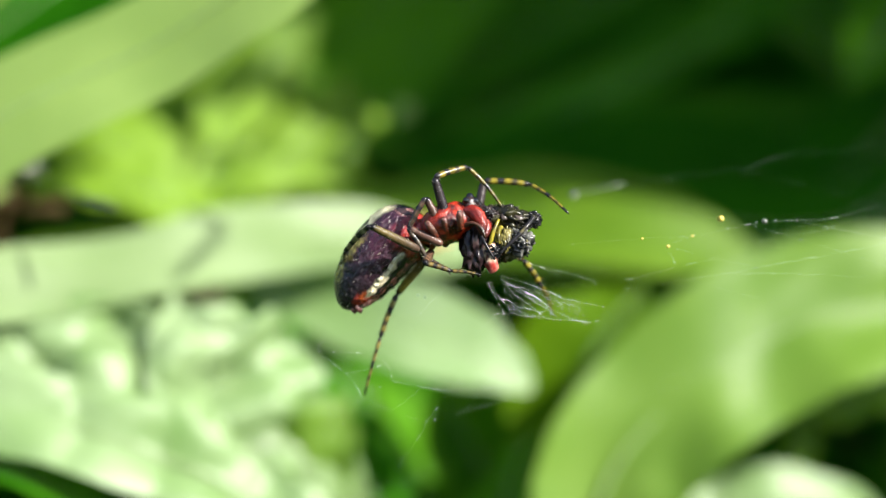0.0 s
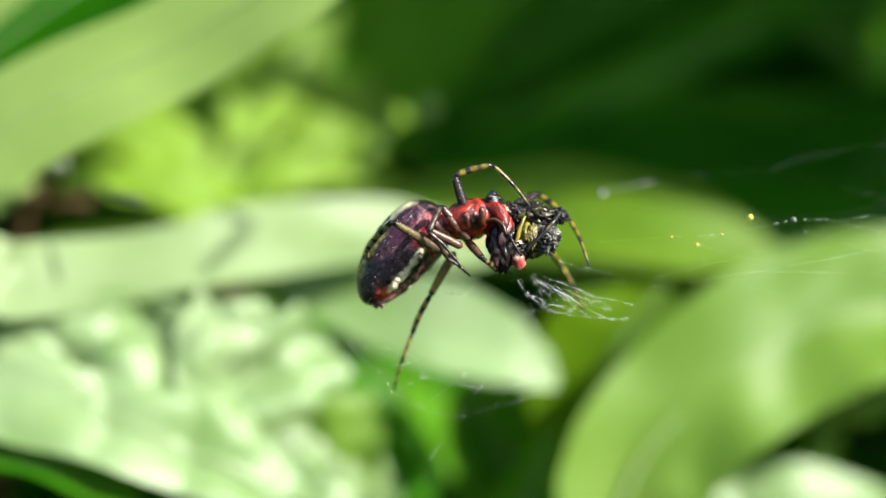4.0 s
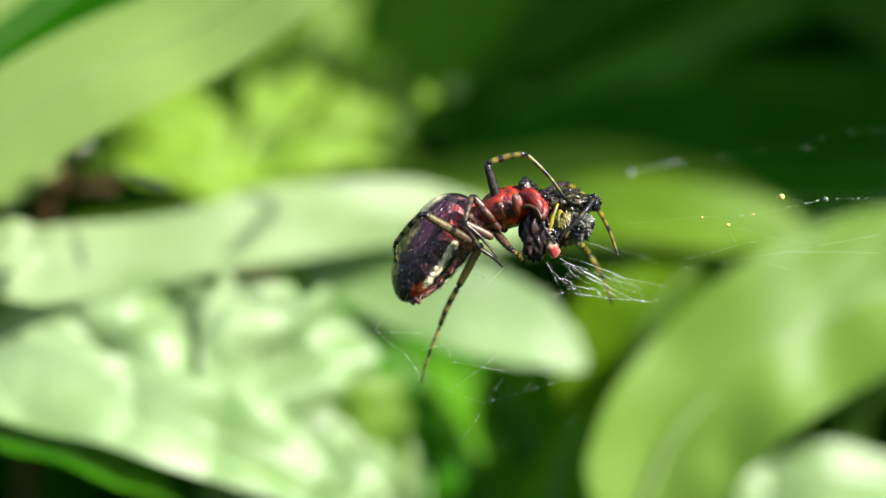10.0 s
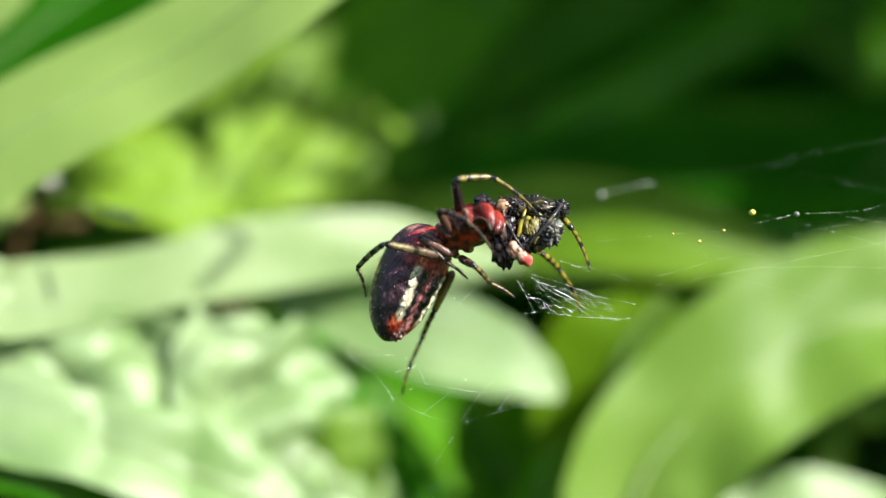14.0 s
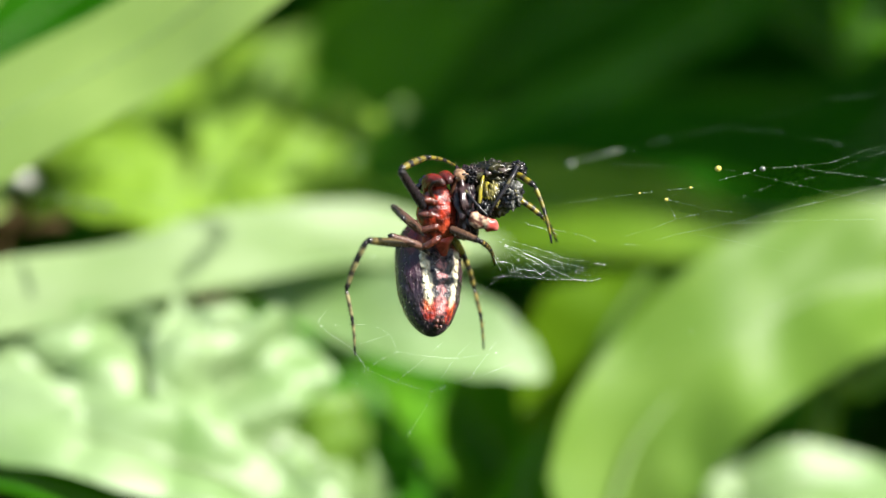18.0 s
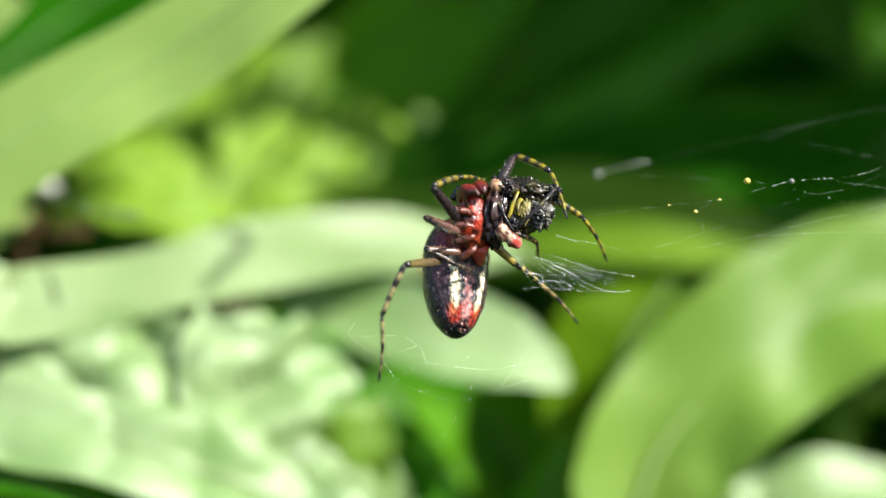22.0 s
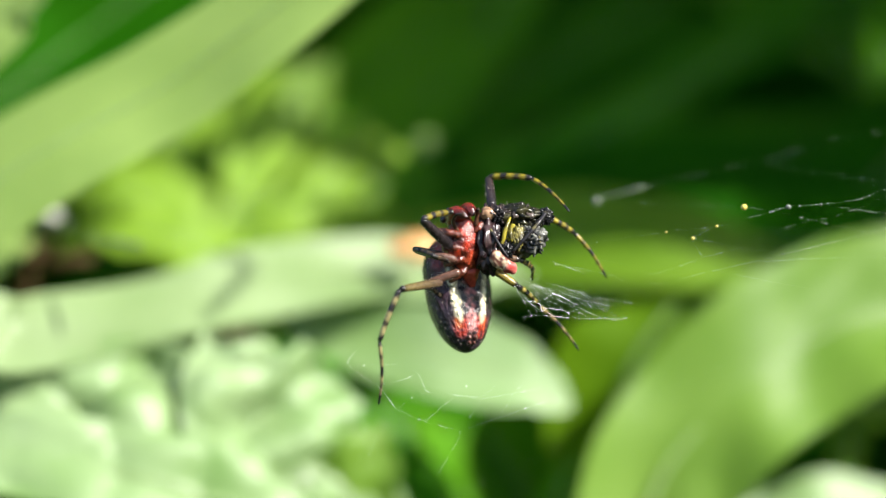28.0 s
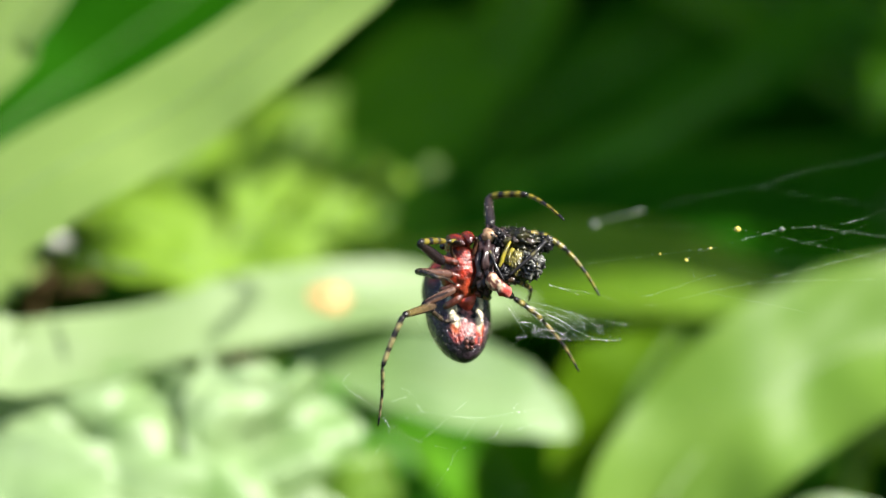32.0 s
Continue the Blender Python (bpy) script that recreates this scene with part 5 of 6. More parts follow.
# local frame: z towards the reddish tip, x away from the spider, y towards the viewer
PREY_PARTS = (
    ("wrapped_body", (0.06, -0.05, 0.28), (0.56, 0.46, 0.50), 0.35, 1.6, "dark lumpy body wrapped in silk", None),
    ("crumpled_head", (0.10, 0.0, -0.32), (0.70, 0.46, 0.34), 0.40, 1.5, "black crumpled head", ((0.010, 0.010, 0.007), (0.060, 0.055, 0.022))),
    ("silky_side", (-0.66, 0.06, 0.34), (0.38, 0.44, 0.88), 0.35, 1.4, "plum-brown side matted with silk", ((0.014, 0.008, 0.010), (0.07, 0.04, 0.04))),
    ("grey_lump", (0.50, 0.26, 0.34), (0.32, 0.28, 0.34), 0.5, 2.0, "glassy grey lump", ((0.02, 0.02, 0.02), (0.26, 0.26, 0.23))),
    ("yellow_plate", (0.10, 0.42, 0.33), (0.14, 0.10, 0.30), 0.4, 1.6, "dull yellow plate", ((0.06, 0.05, 0.015), (0.28, 0.24, 0.07))),
    ("black_lobe", (0.78, 0.05, -0.34), (0.22, 0.25, 0.20), 0.7, 2.4, "", ((0.012, 0.012, 0.014), (0.05, 0.045, 0.045))),
    ("black_lobe", (-0.36, 0.30, -0.34), (0.26, 0.22, 0.22), 0.7, 2.4, "", ((0.012, 0.012, 0.014), (0.06, 0.04, 0.035))),
    ("black_lobe", (-0.22, 0.34, 0.62), (0.20, 0.20, 0.22), 0.6, 2.2, "", ((0.010, 0.010, 0.012), (0.05, 0.035, 0.03))),
)
for name, c, r, wob, fr, label, tones in PREY_PARTS:
    bm = bmesh.new()
    ball(bm, Vector(c) * 0.001 * PS, tuple(v * 0.001 * PS for v in r), None, 56, 40, wob, fr)
    for v in bm.verts:
        out = (v.co - Vector(c) * 0.001 * PS).normalized()
        q = v.co * 1000
        strand = noise.noise(Vector((q.x * 7, q.y * 7, q.z * 1.6)) + Vector((3, 0, 0))) if name == "silky_side" else noise.noise(q * 2.0)
        crease = 0.25 - abs(strand) if name == "silky_side" else strand * 0.6 - 0.25 * max(0.0, noise.noise(q * 1.9 + Vector((0, 5, 0))))
        v.co += out * (0.00010 * crease + 0.000004 * noise.noise(q * 8))
    ob = part(name, bm, PREY_SKIN, prey, label)
    paint(ob, prey_color if tones is None else lambda p, tones=tones: mix(tones[0], tones[1], 0.3 + 1.4 * noise.noise(Vector((p.x * 4, p.y * 4, p.z * 2.2)))))
for pts, r, tone in ((((-0.10, 0.44, -0.22), (-0.22, 0.50, 0.10), (-0.30, 0.48, 0.42), (-0.42, 0.44, 0.72)), 0.05, (0.36, 0.30, 0.025)), (((-0.06, 0.46, 0.02), (-0.10, 0.52, 0.24), (-0.06, 0.50, 0.44)), 0.045, (0.30, 0.25, 0.03))):
    bm = bmesh.new()
    line = smooth_line(pts, 14)
    tube(bm, [q * 0.001 * PS for q in line], [0.001 * PS * r * (0.5 + 0.6 * math.sin(math.pi * (i + 1) / 16) + 0.3 * noise.noise(Vector((i * 0.6, r * 50, 0)))) for i in range(15)], 10)
    paint(part("yellow_streak", bm, PREY_SKIN, prey, "bright yellow streak"), lambda p, tone=tone: mix(tone, (0.07, 0.06, 0.02), 0.35 + 1.6 * noise.noise(p * 5)))
bm = bmesh.new()
tube(bm, [Vector((x, 0, z)) * 0.001 * PS for x, z in ((0.0, -0.44), (0.02, -0.34), (-0.02, -0.16), (0.02, 0.0), (0.0, 0.12), (0.02, 0.22), (0.0, 0.31), (0.0, 0.35))],
     [0.00018, 0.00027, 0.00026, 0.00022, 0.00024, 0.00020, 0.00013, 0.00005], 20)
bmesh.ops.subdivide_edges(bm, edges=bm.edges, cuts=2, use_grid_fill=True)
for v in bm.verts:
    v.co += v.normal * 0.00003 * noise.noise(v.co * 5200)
red_tip = paint(part("red_tip", bm, PREY_SKIN, prey, "pinkish red tip with a speckled beige band"),
                lambda p: mix(mix((0.16, 0.06, 0.045), (0.62, 0.45, 0.30), bump01(p.z, -0.50, 0.10, 0.1) * (0.30 + 2.2 * noise.noise(p * 7) + 1.8 * noise.noise(p * 15))), mix((0.50, 0.06, 0.05), (0.72, 0.28, 0.23), 0.3 + noise.noise(p * 6)), (p.z - 0.06) * 6))
bm = bmesh.new()
ball(bm, Vector((-0.66, 0.40, -0.34)) * 0.001 * PS, (0.00026, 0.00016, 0.0002), None, 14, 10, 0.6, 2.0)
paint(part("tan_patch", bm, PREY_SKIN, prey, "small tan patch"), lambda p: mix((0.52, 0.32, 0.19), (0.20, 0.10, 0.05), noise.noise(p * 8) + 0.3))
for k, (pts, r) in enumerate(((((0.82, 0.36, -0.36), (0.60, 0.56, -0.02), (0.28, 0.60, 0.36), (-0.06, 0.52, 0.72)), 0.07),
                              (((0.30, 0.50, 0.10), (0.62, 0.50, 0.28), (0.66, 0.42, 0.62)), 0.045),
                              (((-0.62, 0.46, 0.10), (-0.40, 0.56, 0.52), (-0.16, 0.50, 0.86)), 0.05))):
    bm = bmesh.new()
    line = smooth_line(pts, 16)
    tube(bm, [p * 0.001 * PS for p in line], [0.001 * (r * 1.2 - r * 0.5 * i / 16) * (1 + 0.25 * noise.noise(Vector((i * 0.7, k, 0)))) for i in range(17)], 10)
    paint(part("folded_leg", bm, PREY_SKIN, prey), lambda p, k=k: mix((0.022, 0.020, 0.022), (0.16, 0.14, 0.06), bump01(noise.noise(p * 2.5 + Vector((k, 0, 0))), 0.25, 1, 0.15)))
rng = random.Random(14)
for k in range(9):
    n = Vector((rng.gauss(0, 1), abs(rng.gauss(0, 0.8)) + 0.2, rng.gauss(0, 1))).normalized()
    c = Vector((0.08 + n.x * 0.66, n.y * 0.50, -0.02 + n.z * 0.66)) * PS
    r = rng.uniform(0.06, 0.15)
    bm = bmesh.new()
    ball(bm, c * 0.001, (r * 0.0014, r * 0.0005, r * 0.0010), Matrix.Rotation(rng.uniform(0, 3), 3, "Y"), 10, 7, 0.9, 1.6)
    tone = rng.choice(((0.02, 0.02, 0.018), (0.03, 0.025, 0.022), (0.16, 0.16, 0.15), (0.12, 0.10, 0.03), (0.09, 0.07, 0.06)))
    paint(part("silk_wrapped_lump", bm, PREY_SKIN, prey), lambda p, tone=tone: mix(tone, (0.014, 0.014, 0.014), noise.noise(p * 8) + 0.1))
rng = random.Random(8)
wrap = []
for _ in range(90):
    n = Vector((rng.gauss(0, 1), abs(rng.gauss(0, 1)), rng.gauss(0, 1))).normalized()
    wrap.append((Vector((0.06 + n.x * 0.70, n.y * 0.55, 0.0 + n.z * 0.70)) * PS, n))
hairs(prey, HAIR, wrap, 0.12, "silk_fuzz")


# ---- web ----
web = thing("spider_web", "fine torn orb web with glinting threads", "spider web")


def drawn_in(p):
    """The same place as seen from before the web, nearer to the web's own plane."""
    p = Vector(p)
    if p.y > 4.6 or p.y < 0:
        return p
    k = (1 + 0.3 * p.y / 70.0) / (1 + p.y / 70.0)
    return Vector((WEB_EYE.x + (p.x - WEB_EYE.x) * k, 0.3 * p.y, WEB_EYE.z + (p.z - WEB_EYE.z) * k))


def thread(points, r=0.006, name="thread", beads=0, bead_r=0.03, seed=1, mat=None, sag=0.0):
    pts = [drawn_in(p) for p in points]
    line = smooth_line(pts, max(14, 12 * len(pts)))
    for i, p in enumerate(line):
        p.z -= sag * math.sin(math.pi * i / (len(line) - 1))
    bm = bmesh.new()
    # radius varied by noise to stand in for glints along the thread
    tube(bm, [mm(*p) for p in line], [r * 0.00024 * (0.35 + 1.5 * max(0.0, 0.4 + noise.noise(p * 2.2 + Vector((seed, 0, 0))))) for p in line], 5, False)
    rg = random.Random(seed)
    for _ in range(beads):
        k = rg.randrange(len(line) - 1)
        c = line[k].lerp(line[k + 1], rg.random())
        q = bead_r * rg.uniform(0.5, 1.3) * 0.001
        ball(bm, mm(*c), (q, q, q), None, 8, 6)
    return part(name, bm, mat or (WHITE_SILK if 30 <= seed <= 80 else SILK), web)


# threads to the right, with sticky drops: faint, plain and bright ones
FAINT, PLAIN, BRIGHT = 0.0020, 0.0040, 0.0075
thread([(5.94, 0.80, -3.02), (8.57, 1.20, -2.74), (10.36, 1.50, -2.60), (11.41, 1.70, -2.37)], FAINT, beads=12, bead_r=0.010, seed=2)
thread([(11.41, 1.70, -2.37), (12.33, 1.80, -2.16), (12.96, 2.00, -2.02), (14.15, 2.30, -1.97)], PLAIN, beads=16, bead_r=0.014, seed=3)
thread([(14.15, 2.30, -1.97), (15.48, 2.60, -1.85), (16.71, 3.00, -1.49), (19.45, 4.00, -0.81)], PLAIN, beads=14, bead_r=0.014, seed=4)
thread([(12.60, 1.90, -2.19), (14.31, 2.20, -2.64), (15.52, 2.50, -2.94), (18.06, 3.00, -3.64)], FAINT, beads=5, bead_r=0.014, seed=5)
thread([(14.30, 2.30, -2.00), (15.47, 2.60, -2.20), (16.53, 2.90, -2.37), (19.27, 3.60, -2.77)], PLAIN, beads=5, bead_r=0.010, seed=6)
thread([(9.87, 1.50, -3.68), (11.12, 1.70, -3.38), (13.11, 2.00, -2.66), (14.89, 2.30, -2.33), (16.48, 2.60, -1.79), (19.23, 3.20, -1.03)], FAINT, beads=6, bead_r=0.013, seed=7)
thread([(7.64, 1.40, -1.71), (9.53, 1.40, -1.83), (11.34, 1.50, -1.97), (12.60, 1.90, -2.19)], FAINT, seed=8)
thread([(9.03, 1.40, -4.39), (10.22, 1.60, -4.14), (11.73, 1.90, -3.88), (12.73, 2.10, -3.67)], PLAIN, beads=4, bead_r=0.012, seed=9)
thread([(12.73, 2.10, -3.67), (14.47, 2.40, -3.33), (16.00, 2.70, -3.02), (19.24, 3.40, -2.26)], BRIGHT, beads=6, bead_r=0.012, seed=10)
thread([(11.73, 1.90, -3.88), (12.27, 2.00, -3.89), (13.76, 2.20, -3.85), (16.98, 2.80, -3.90)], PLAIN, beads=3, bead_r=0.012, seed=11)
thread([(10.22, 1.60, -4.14), (10.88, 1.70, -4.28), (11.59, 1.80, -4.44), (13.76, 2.20, -4.96)], FAINT, seed=12)
thread([(8.02, 1.20, -4.19), (8.37, 1.20, -4.13), (9.86, 1.40, -3.69)], PLAIN, beads=4, bead_r=0.010, seed=13)
thread([(9.86, 1.40, -3.69), (9.67, 1.40, -3.32), (9.52, 1.40, -2.99), (10.36, 1.50, -2.60)], FAINT, beads=2, bead_r=0.012, seed=14)
thread([(9.52, 1.40, -2.99), (10.92, 1.70, -3.32), (12.46, 2.00, -3.61)], FAINT, seed=15)
thread([(6.12, 0.90, -3.61), (7.02, 1.00, -3.79), (8.02, 1.20, -4.19)], FAINT, seed=16)
thread([(4.61, 0.50, -3.63), (5.05, 0.60, -3.78), (6.50, 0.90, -4.12), (7.04, 1.00, -4.37)], PLAIN, beads=3, bead_r=0.010, seed=17)
thread([(8.00, 1.20, -4.49), (8.61, 1.30, -4.53)], BRIGHT, seed=18)
for place, r, m in (((11.34, 1.50, -1.97), 0.115, GLUE), ((9.52, 1.40, -2.99), 0.065, GLUE), ((8.58, 1.20, -2.74), 0.045, GLUE), ((10.37, 1.50, -2.60), 0.05, GLUE), ((12.96, 2.00, -2.02), 0.10, GLUE_PALE),
                    ((14.15, 2.30, -1.97), 0.05, GLUE_PALE), ((12.33, 1.80, -2.16), 0.045, GLUE_PALE), ((14.31, 2.20, -2.64), 0.035, GLUE_PALE), ((12.73, 2.10, -3.67), 0.035, GLUE_PALE)):
    bm = bmesh.new()
    ball(bm, mm(*drawn_in(place)), (r * 0.001, r * 0.0009, r * 0.0009), None, 16, 10, 0.15)
    part("sticky_drop", bm, m, web, "yellow sticky drop" if m is GLUE else "pale sticky drop")
thread([(8.62, 8.00, -1.22), (9.95, 7.50, -0.95), (13.06, 7.00, -0.33)], FAINT, beads=5, bead_r=0.016, seed=23)
thread([(13.06, 7.00, -0.33), (15.42, 7.20, 0.25), (21.13, 8.00, 1.09)], FAINT, beads=4, bead_r=0.014, seed=24)
thread([(12.97, 6.50, -0.48), (15.49, 5.50, -1.02), (17.03, 5.00, -1.37), (21.12, 5.00, -2.28)], FAINT, beads=4, bead_r=0.014, seed=25)
# thick pale strand end, out of focus
bm = bmesh.new()
tube(bm, [mm(*p) for p in smooth_line([(6.67, 9.00, -1.69), (7.54, 9.00, -1.50), (8.73, 9.00, -1.22)], 10)], [0.00001, 0.00001, 0.00001, 0.00002, 0.00002, 0.00003, 0.00003, 0.00004, 0.00005, 0.00005, 0.00002], 8)
ball(bm, mm(*(6.84, 9.00, -1.72)), (0.00015, 0.00014, 0.00015), None, 12, 8)
part("silk_clot", bm, GLUE_PALE, web, "pale clot of silk on a strand")
# fan of threads from the prey's tip
thread([(3.66, -0.20, -4.10), (4.27, 0.00, -4.29), (4.81, 0.20, -4.45), (5.70, 0.50, -4.81), (6.99, 0.80, -5.08), (7.33, 0.90, -5.16)], PLAIN, beads=8, bead_r=0.010, seed=30)
thread([(3.67, -0.20, -4.22), (4.54, 0.00, -4.64), (5.16, 0.20, -4.99), (5.92, 0.50, -5.26)], PLAIN, beads=6, bead_r=0.010, seed=31)
thread([(4.47, 0.00, -4.64), (4.85, 0.10, -4.80), (5.12, 0.20, -4.96)], 0.013, beads=4, bead_r=0.012, seed=32)
thread([(3.21, -0.30, -4.33), (3.53, -0.20, -4.88), (3.80, 0.00, -5.41)], BRIGHT, beads=3, bead_r=0.010, seed=33)
thread([(3.31, -0.30, -4.32), (3.67, -0.10, -4.88), (4.12, 0.10, -5.25)], BRIGHT, beads=4, bead_r=0.012, seed=34)
thread([(3.54, -0.20, -4.91), (3.77, -0.10, -4.91), (4.07, 0.00, -5.01), (4.16, 0.10, -5.25)], 0.012, beads=4, bead_r=0.014, seed=35)
thread([(3.47, -0.10, -5.44), (3.99, 0.00, -5.40), (4.60, 0.20, -5.47), (5.40, 0.40, -5.58), (6.33, 0.60, -5.62), (6.95, 0.80, -5.68)], PLAIN, beads=14, bead_r=0.011, seed=36)
thread([(4.58, 0.10, -5.23), (4.85, 0.20, -5.27), (5.12, 0.30, -5.43)], 0.011, beads=3, bead_r=0.012, seed=37)
thread([(3.95, -0.10, -4.61), (4.63, 0.10, -5.03), (5.09, 0.20, -4.96)], FAINT, beads=3, bead_r=0.009, seed=38)
thread([(4.63, 0.10, -3.67), (5.17, 0.20, -3.84), (5.64, 0.30, -4.03)], BRIGHT, beads=6, bead_r=0.011, seed=39)
thread([(5.14, 0.20, -4.57), (5.41, 0.30, -4.65), (5.75, 0.40, -4.78), (5.55, 0.40, -4.89)], BRIGHT, beads=2, bead_r=0.010, seed=40)
thread([(3.80, 0.00, -5.41), (3.36, 0.10, -5.67), (2.94, 0.20, -6.09)], FAINT, seed=41)
thread([(6.33, 0.60, -5.59), (6.68, 0.70, -5.70), (7.14, 0.80, -5.62)], 0.012, beads=4, bead_r=0.013, seed=42)
thread([(0.97, 0.20, -5.51), (1.24, 0.10, -5.19), (1.82, 0.00, -4.57)], PLAIN, seed=43)
thread([(5.12, 0.20, -4.96), (5.44, 0.30, -5.22), (5.40, 0.40, -5.58)], PLAIN, beads=2, bead_r=0.010, seed=44)
thread([(4.12, 0.10, -5.25), (4.39, 0.10, -5.34), (4.60, 0.20, -5.47)], BRIGHT, beads=2, bead_r=0.010, seed=45)
rng = random.Random(21)
bm = bmesh.new()
HUB, RIM = Vector((3.74, -0.10, -4.33)), (Vector((6.50, 0.72, -5.02)), Vector((6.72, 0.72, -5.54)), Vector((5.40, 0.40, -5.60)), Vector((3.93, 0.00, -5.44)))


def fan(g, f):
    """A place on the fan: g along its rim from 0 to 3, f from the hub to the rim."""
    q = min(2, int(g))
    return HUB.lerp(RIM[q].lerp(RIM[q + 1], g - q), f)


SPOKES = [0.05, 0.35, 0.7, 1.05, 1.4, 1.75, 2.05, 2.35, 2.65, 2.95]
for g in SPOKES:
    ends = [fan(g + rng.gauss(0, 0.03), f) + Vector((0, 0, rng.gauss(0, 0.025))) for f in (0.05, 0.35, 0.68, rng.uniform(0.85, 1.05))]
    tube(bm, [mm(*q) for q in smooth_line(ends, 9)], 0.001 * rng.choice((0.0004, 0.0006, 0.0009, 0.0018)), 4, False)
for k in range(20):
    j = rng.randrange(len(SPOKES) - 1)
    f = min(1.02, 0.25 + 0.75 * rng.random() ** 0.7)
    a, b = fan(SPOKES[j] + rng.gauss(0, 0.02), f), fan(SPOKES[j + 1] + rng.gauss(0, 0.02), min(1.04, f + rng.gauss(0, 0.05)))
    c = a.lerp(b, 0.5) + Vector((rng.gauss(0, 0.02), 0, -abs(rng.gauss(0, 0.03))))
    tube(bm, [mm(*a), mm(*c), mm(*b)], 0.001 * rng.choice((0.0003, 0.0004, 0.0006, 0.0010, 0.0026)), 4, False)
    if k % 3 == 0:
        q = rng.uniform(0.006, 0.011) * 0.001
        ball(bm, mm(*a), (q, q, q), None, 6, 5)
tagged(part("silk_tangle", bm, WHITE_SILK, web, "tangle of short white silk threads"), kind="stuff")
# mesh of the web below
NET = [
    (PLAIN, (-2.25, 0.40, -6.47), (-2.46, 0.40, -6.94), (-1.48, 0.50, -7.71)), (PLAIN, (-1.48, 0.50, -7.71), (-1.13, 0.50, -8.15), (-0.94, 0.50, -8.48)), (PLAIN, (-2.46, 0.40, -6.96), (-1.63, 0.50, -6.96), (-0.87, 0.60, -6.97)),
    (PLAIN, (-1.48, 0.50, -7.68), (-0.80, 0.60, -7.54), (-0.15, 0.70, -7.34)), (PLAIN, (-0.56, 0.60, -7.05), (-0.09, 0.70, -7.38), (0.13, 0.80, -7.95)), (FAINT, (-0.94, 0.50, -8.48), (0.07, 0.70, -8.98), (1.29, 0.90, -9.36)),
    (FAINT, (1.29, 0.90, -9.36), (2.63, 1.10, -8.96), (4.27, 1.40, -8.49)), (FAINT, (0.07, 0.70, -8.98), (1.16, 0.90, -8.13), (1.71, 1.00, -7.67)), (PLAIN, (0.13, 0.80, -7.95), (1.16, 0.90, -8.13), (2.09, 1.10, -8.28)),
    (FAINT, (2.09, 1.10, -8.28), (3.23, 1.30, -8.16), (4.57, 1.50, -7.97)), (FAINT, (1.29, 0.90, -9.36), (2.09, 1.10, -8.28), (2.54, 1.20, -7.85)), (FAINT, (1.29, 0.90, -9.36), (1.08, 1.00, -9.88), (0.37, 1.20, -10.98)),
    (FAINT, (2.63, 1.10, -8.96), (3.07, 1.20, -8.34), (3.52, 1.30, -7.77)), (FAINT, (-0.94, 0.50, -8.48), (-1.44, 0.70, -9.30), (-1.92, 0.90, -10.07)), (FAINT, (-0.86, 0.50, -8.47), (-0.37, 0.60, -8.16), (0.13, 0.80, -7.95)),
]
for k, (r, a, b, c) in enumerate(NET):
    thread([a, b, c], r * 1.25, beads=2, bead_r=0.011, seed=60 + k)
# long threads that reach the plants
thread([(-20.65, 19.00, -1.72), (-17.68, 18.60, -2.03), (-15.96, 18.40, -2.11), (-14.06, 17.00, -2.60), (-11.43, 15.00, -3.08), (-1.94, 6.00, -4.67), (1.32, 2.00, -5.14)], 0.005, beads=16, bead_r=0.03, seed=90)
bm = bmesh.new()
tube(bm, [mm(*p) for p in smooth_line([(-13.36, 17.00, -2.81), (-12.38, 16.00, -2.95), (-11.43, 15.00, -3.08)], 8)], [0.00006, 0.0001, 0.00012, 0.0001, 0.00014, 0.00011, 0.00012, 0.0001, 0.00005], 6)
part("silk_clot", bm, GLUE_PALE, web)
thread([(-0.96, 10.00, -13.90), (3.39, 8.00, -11.75), (6.48, 6.00, -9.87), (11.58, 5.00, -7.61), (20.11, 6.00, -5.39)], 0.002, beads=4, bead_r=0.015, seed=91)
thread([(-1.87, 11.00, -14.09), (2.99, 9.00, -12.09), (6.12, 7.00, -10.51), (12.15, 6.00, -7.92)], 0.002, beads=4, bead_r=0.015, seed=92)

# ---- orange beetle on the arching leaf ----
bug = thing("orange_beetle", "small orange beetle crawling on the arching leaf", "beetle")
bm = bmesh.new()
ball(bm, Vector((0, 0, 0.00045)), (0.00098, 0.00070, 0.00052), None, 24, 16)
paint(part("wing_case", bm, ORANGE_SKIN, bug, "glossy orange wing cases"), lambda p: (0.92, 0.50, 0.20))
bm = bmesh.new()
ball(bm, Vector((-0.0011, 0, 0.00045)), (0.00032, 0.00042, 0.00034), None, 14, 10)
paint(part("head", bm, ORANGE_SKIN, bug, "small dark orange head"), lambda p: (0.55, 0.20, 0.05))
for side in (-1, 1):
    for k in range(3):
        bm = bmesh.new()
        x = -0.5 + 0.45 * k
        tube(bm, [Vector((x, side * 0.4, 0.4)) * 0.001, Vector((x + 0.1 * (k - 1), side * 0.85, 0.5)) * 0.001, Vector((x + 0.25 * (k - 1), side * 1.1, 0.0)) * 0.001], [0.00008, 0.00007, 0.00004], 6)
        paint(part("leg", bm, ORANGE_SKIN, bug), lambda p: (0.25, 0.10, 0.03))


# ---- what moves ----
KEY_TIMES = sorted(BODY_KEYS)


def between(t, times):
    """The two keys round t and how far between them, eased."""
    for a, b in zip(times, times[1:]):
        if t <= b:
            f = max(0.0, (t - a) / (b - a))
            return a, b, f * f * (3 - 2 * f)
    return b, b, 0.0


def blend(p, q, f):
    return Vector(p).lerp(Vector(q), f)


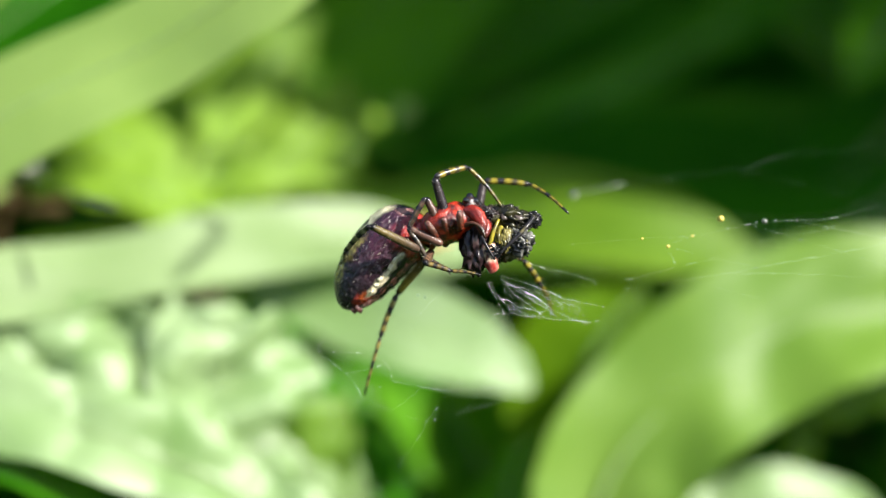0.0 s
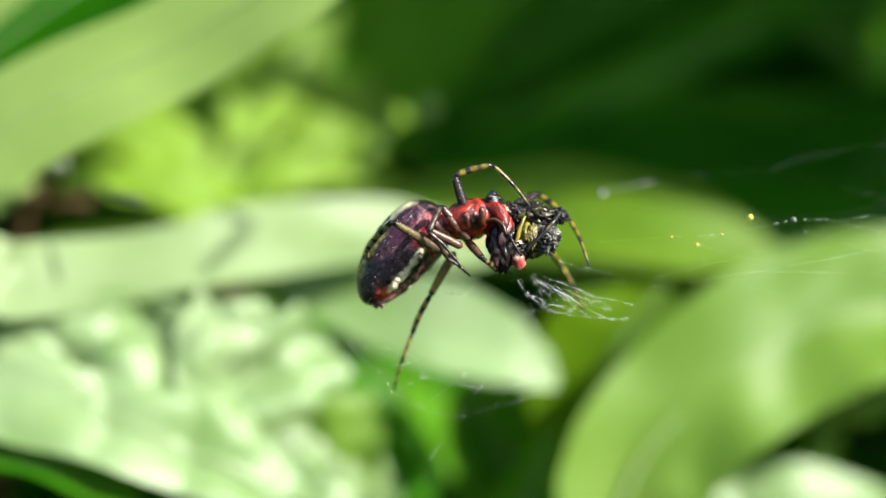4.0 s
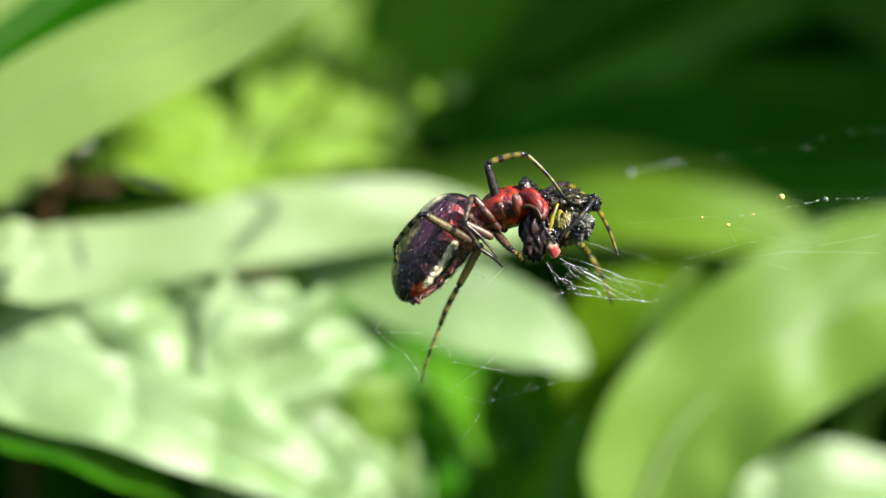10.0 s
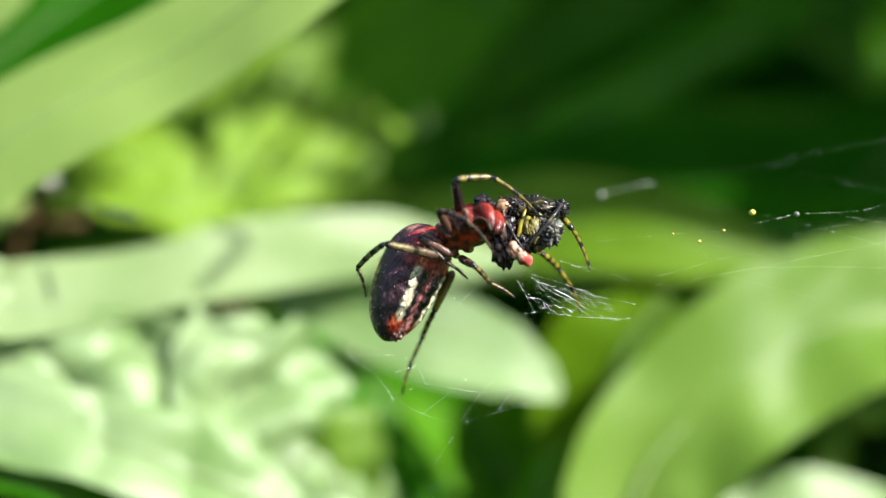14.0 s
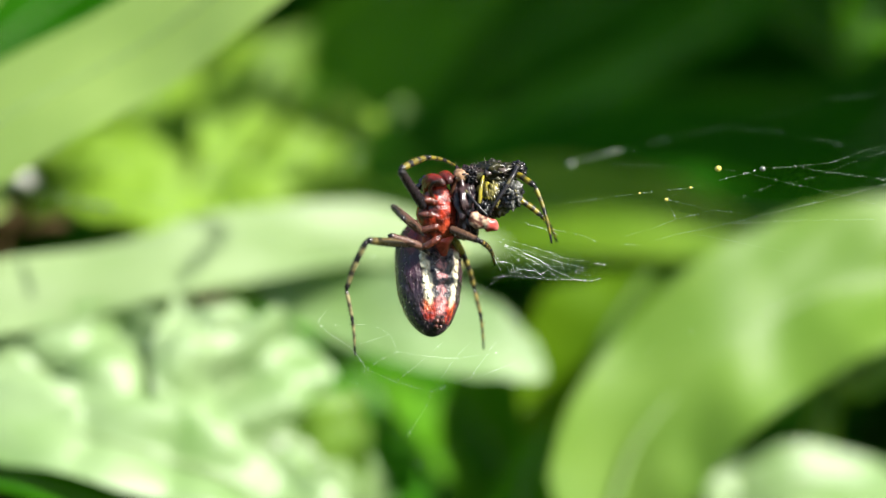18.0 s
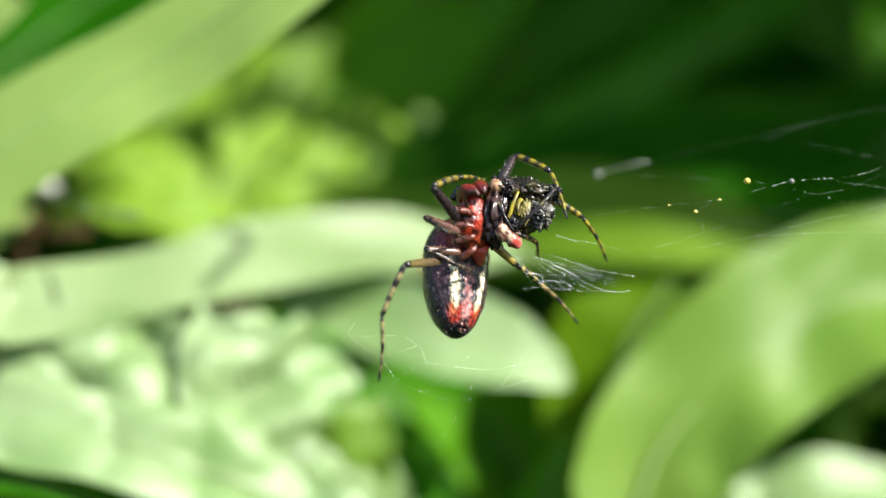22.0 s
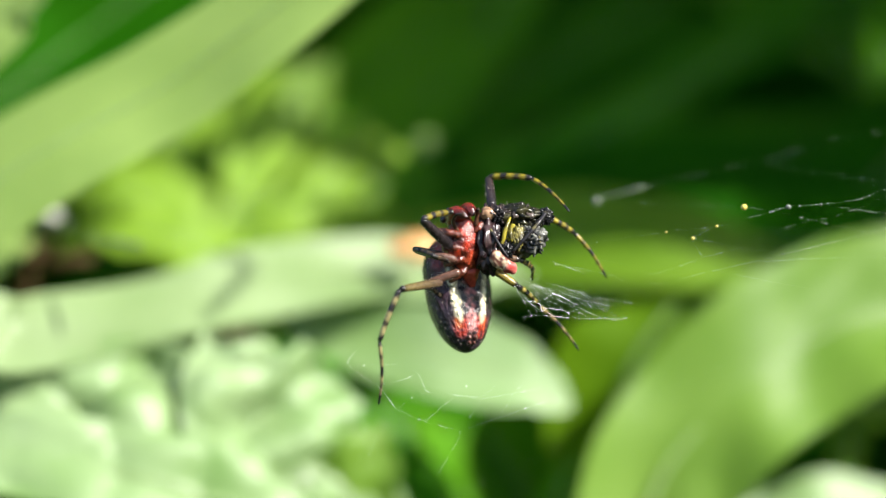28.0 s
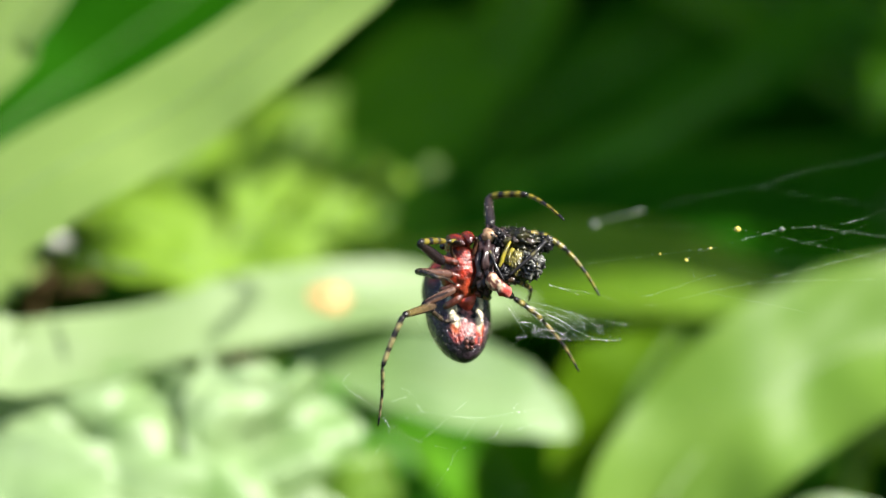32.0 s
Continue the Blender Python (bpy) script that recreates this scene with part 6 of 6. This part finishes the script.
def frame_of(x, up):
    """Axes with the given x, and z as near to up as can be."""
    x = Vector(x).normalized()
    z = (Vector(up) - x * Vector(up).dot(x)).normalized()
    return Matrix((x, z.cross(x), z)).transposed()


def placed(origin, axes):
    return Matrix.Translation(Vector(origin) * 0.001) @ axes.to_4x4()


def belly(axis, turn):
    """The way the belly looks: towards the viewer, turned to the right round the body's axis."""
    axis = Vector(axis).normalized()
    f = Vector((0, -1, 0))
    f = (f - axis * f.dot(axis)).normalized()
    r = axis.cross(f)
    r = r if r.x > 0 else -r
    return f * math.cos(radians(turn)) + r * math.sin(radians(turn))


def motions():
    steps = [k * 0.5 for k in range(65)]
    walk(spider, sway_rows())
    body, front, meal = [], [], []
    sways = {t: m.translation.copy() for t, m in sway_rows()}
    known = sorted(sways)

    def sway_at(t):
        a = max(k for k in known if k <= t)
        b = min(k for k in known if k >= t)
        return sways[a].lerp(sways[b], (t - a) / (b - a) if b > a else 0)

    for t in steps:
        k0, k1, f = between(t, KEY_TIMES)
        u, v = BODY_KEYS[k0], BODY_KEYS[k1]
        turn = u[4] + (v[4] - u[4]) * f
        av, cv = blend(u[1], v[1], f), blend(u[3], v[3], f)
        body.append((t, placed(blend(u[0], v[0], f), frame_of(av, belly(av, turn)))))
        front.append((t, placed(blend(u[2], v[2], f), frame_of(cv, belly(-cv, turn)))))
        pv = blend(u[6], v[6], f).normalized()
        px = Vector((0, 1, 0)).cross(pv).normalized()
        px = px if px.x > 0 else -px
        axes = Matrix((px, pv.cross(px), pv)).transposed()
        meal.append((t, Matrix.Translation(sway_at(t) + blend(u[5], v[5], f) * 0.001) @ axes.to_4x4()))
    walk(abdomen, body)
    walk(carapace, front)
    walk(prey, meal)
    lean = ((0, 8, 0), (9.5, 14, 0), (12, 34, 0.4), (14.5, 48, 0.8), (17, 62, 1), (20, 52, 1), (32, 54, 1))
    walk(red_tip, [(t, Matrix.Translation(Vector((-0.25, 0.32 + 0.10 * out, 0.84 + 0.18 * out)) * 0.001 * PS) @ pose(0, 0, 0, 0, a, 0)) for t, a, out in lean])
    for n, table in (("a", LEG_A), ("b", LEG_B), ("c", LEG_C), ("d", LEG_D), ("e", LEG_E), ("f", LEG_F), ("g", LEG_G), ("h", LEG_H)):
        keys = {row[0]: row for row in table}
        l0, l1, l2 = LEG_LENGTHS[n]
        top, mid, low = [], [], []
        for t in steps:
            k0, k1, f = between(t, sorted(keys))
            u, v = keys[k0], keys[k1]
            hip = blend(u[1], v[1], f)
            d0, d1, d2 = (blend(u[j], v[j], f).normalized() for j in (2, 3, 4))
            m0 = placed(hip, frame_of(d0, (0.1, -0.3, 1)))
            m1 = placed(hip + d0 * l0, frame_of(d1, (0.1, -0.3, 1)))
            m2 = placed(hip + d0 * l0 + d1 * l1, frame_of(d2, (0.2, -0.3, 1)))
            top.append((t, m0))
            mid.append((t, m0.inverted() @ m1))
            low.append((t, m0.inverted() @ m2))
        for ob, rows in zip(LEGS[n], (top, mid, low)):
            walk(ob, rows)
    # tilt of the unseen leaf that moves the shadow edge
    root = Matrix.Translation(mm(*SHADE_LEAF_ROOT))
    walk(moving_shade_leaf, [(t, root @ pose(0, 0, 0, 0, a, 0) @ root.inverted()) for t, a in ((0, 0), (9.5, -0.2), (12, -0.7), (14.5, -1.6), (17, -2.1), (32, -2.2))])
    crawl = ((0, 1.70, -4.70), (2, 1.70, -4.60), (4.5, 2.10, -4.50), (6, 2.12, -4.20), (7, 1.80, -4.50), (9.5, 0.40, -5.30), (12, -0.50, -5.70), (14.5, 0.00, -6.10), (16.5, 0.90, -6.50), (18, 1.80, -6.10), (19, 2.50, -5.20), (20, 1.50, -6.10), (23, 1.50, -6.20), (25, 1.45, -5.60), (25.5, 1.40, -5.30), (27.5, 0.45, -4.30), (28, -0.10, -4.15), (28.5, -0.62, -4.30), (29, -1.22, -4.40), (29.5, -2.03, -4.60), (30, -2.45, -4.72), (30.5, -2.77, -4.85), (31, -3.24, -4.95), (31.5, -4.02, -5.20), (32, -4.56, -5.23))
    walk(bug, [(t, at(x, 25.30, z) @ pose(0, 0, 0, 52, 0, 0)) for t, x, z in crawl])


motions()
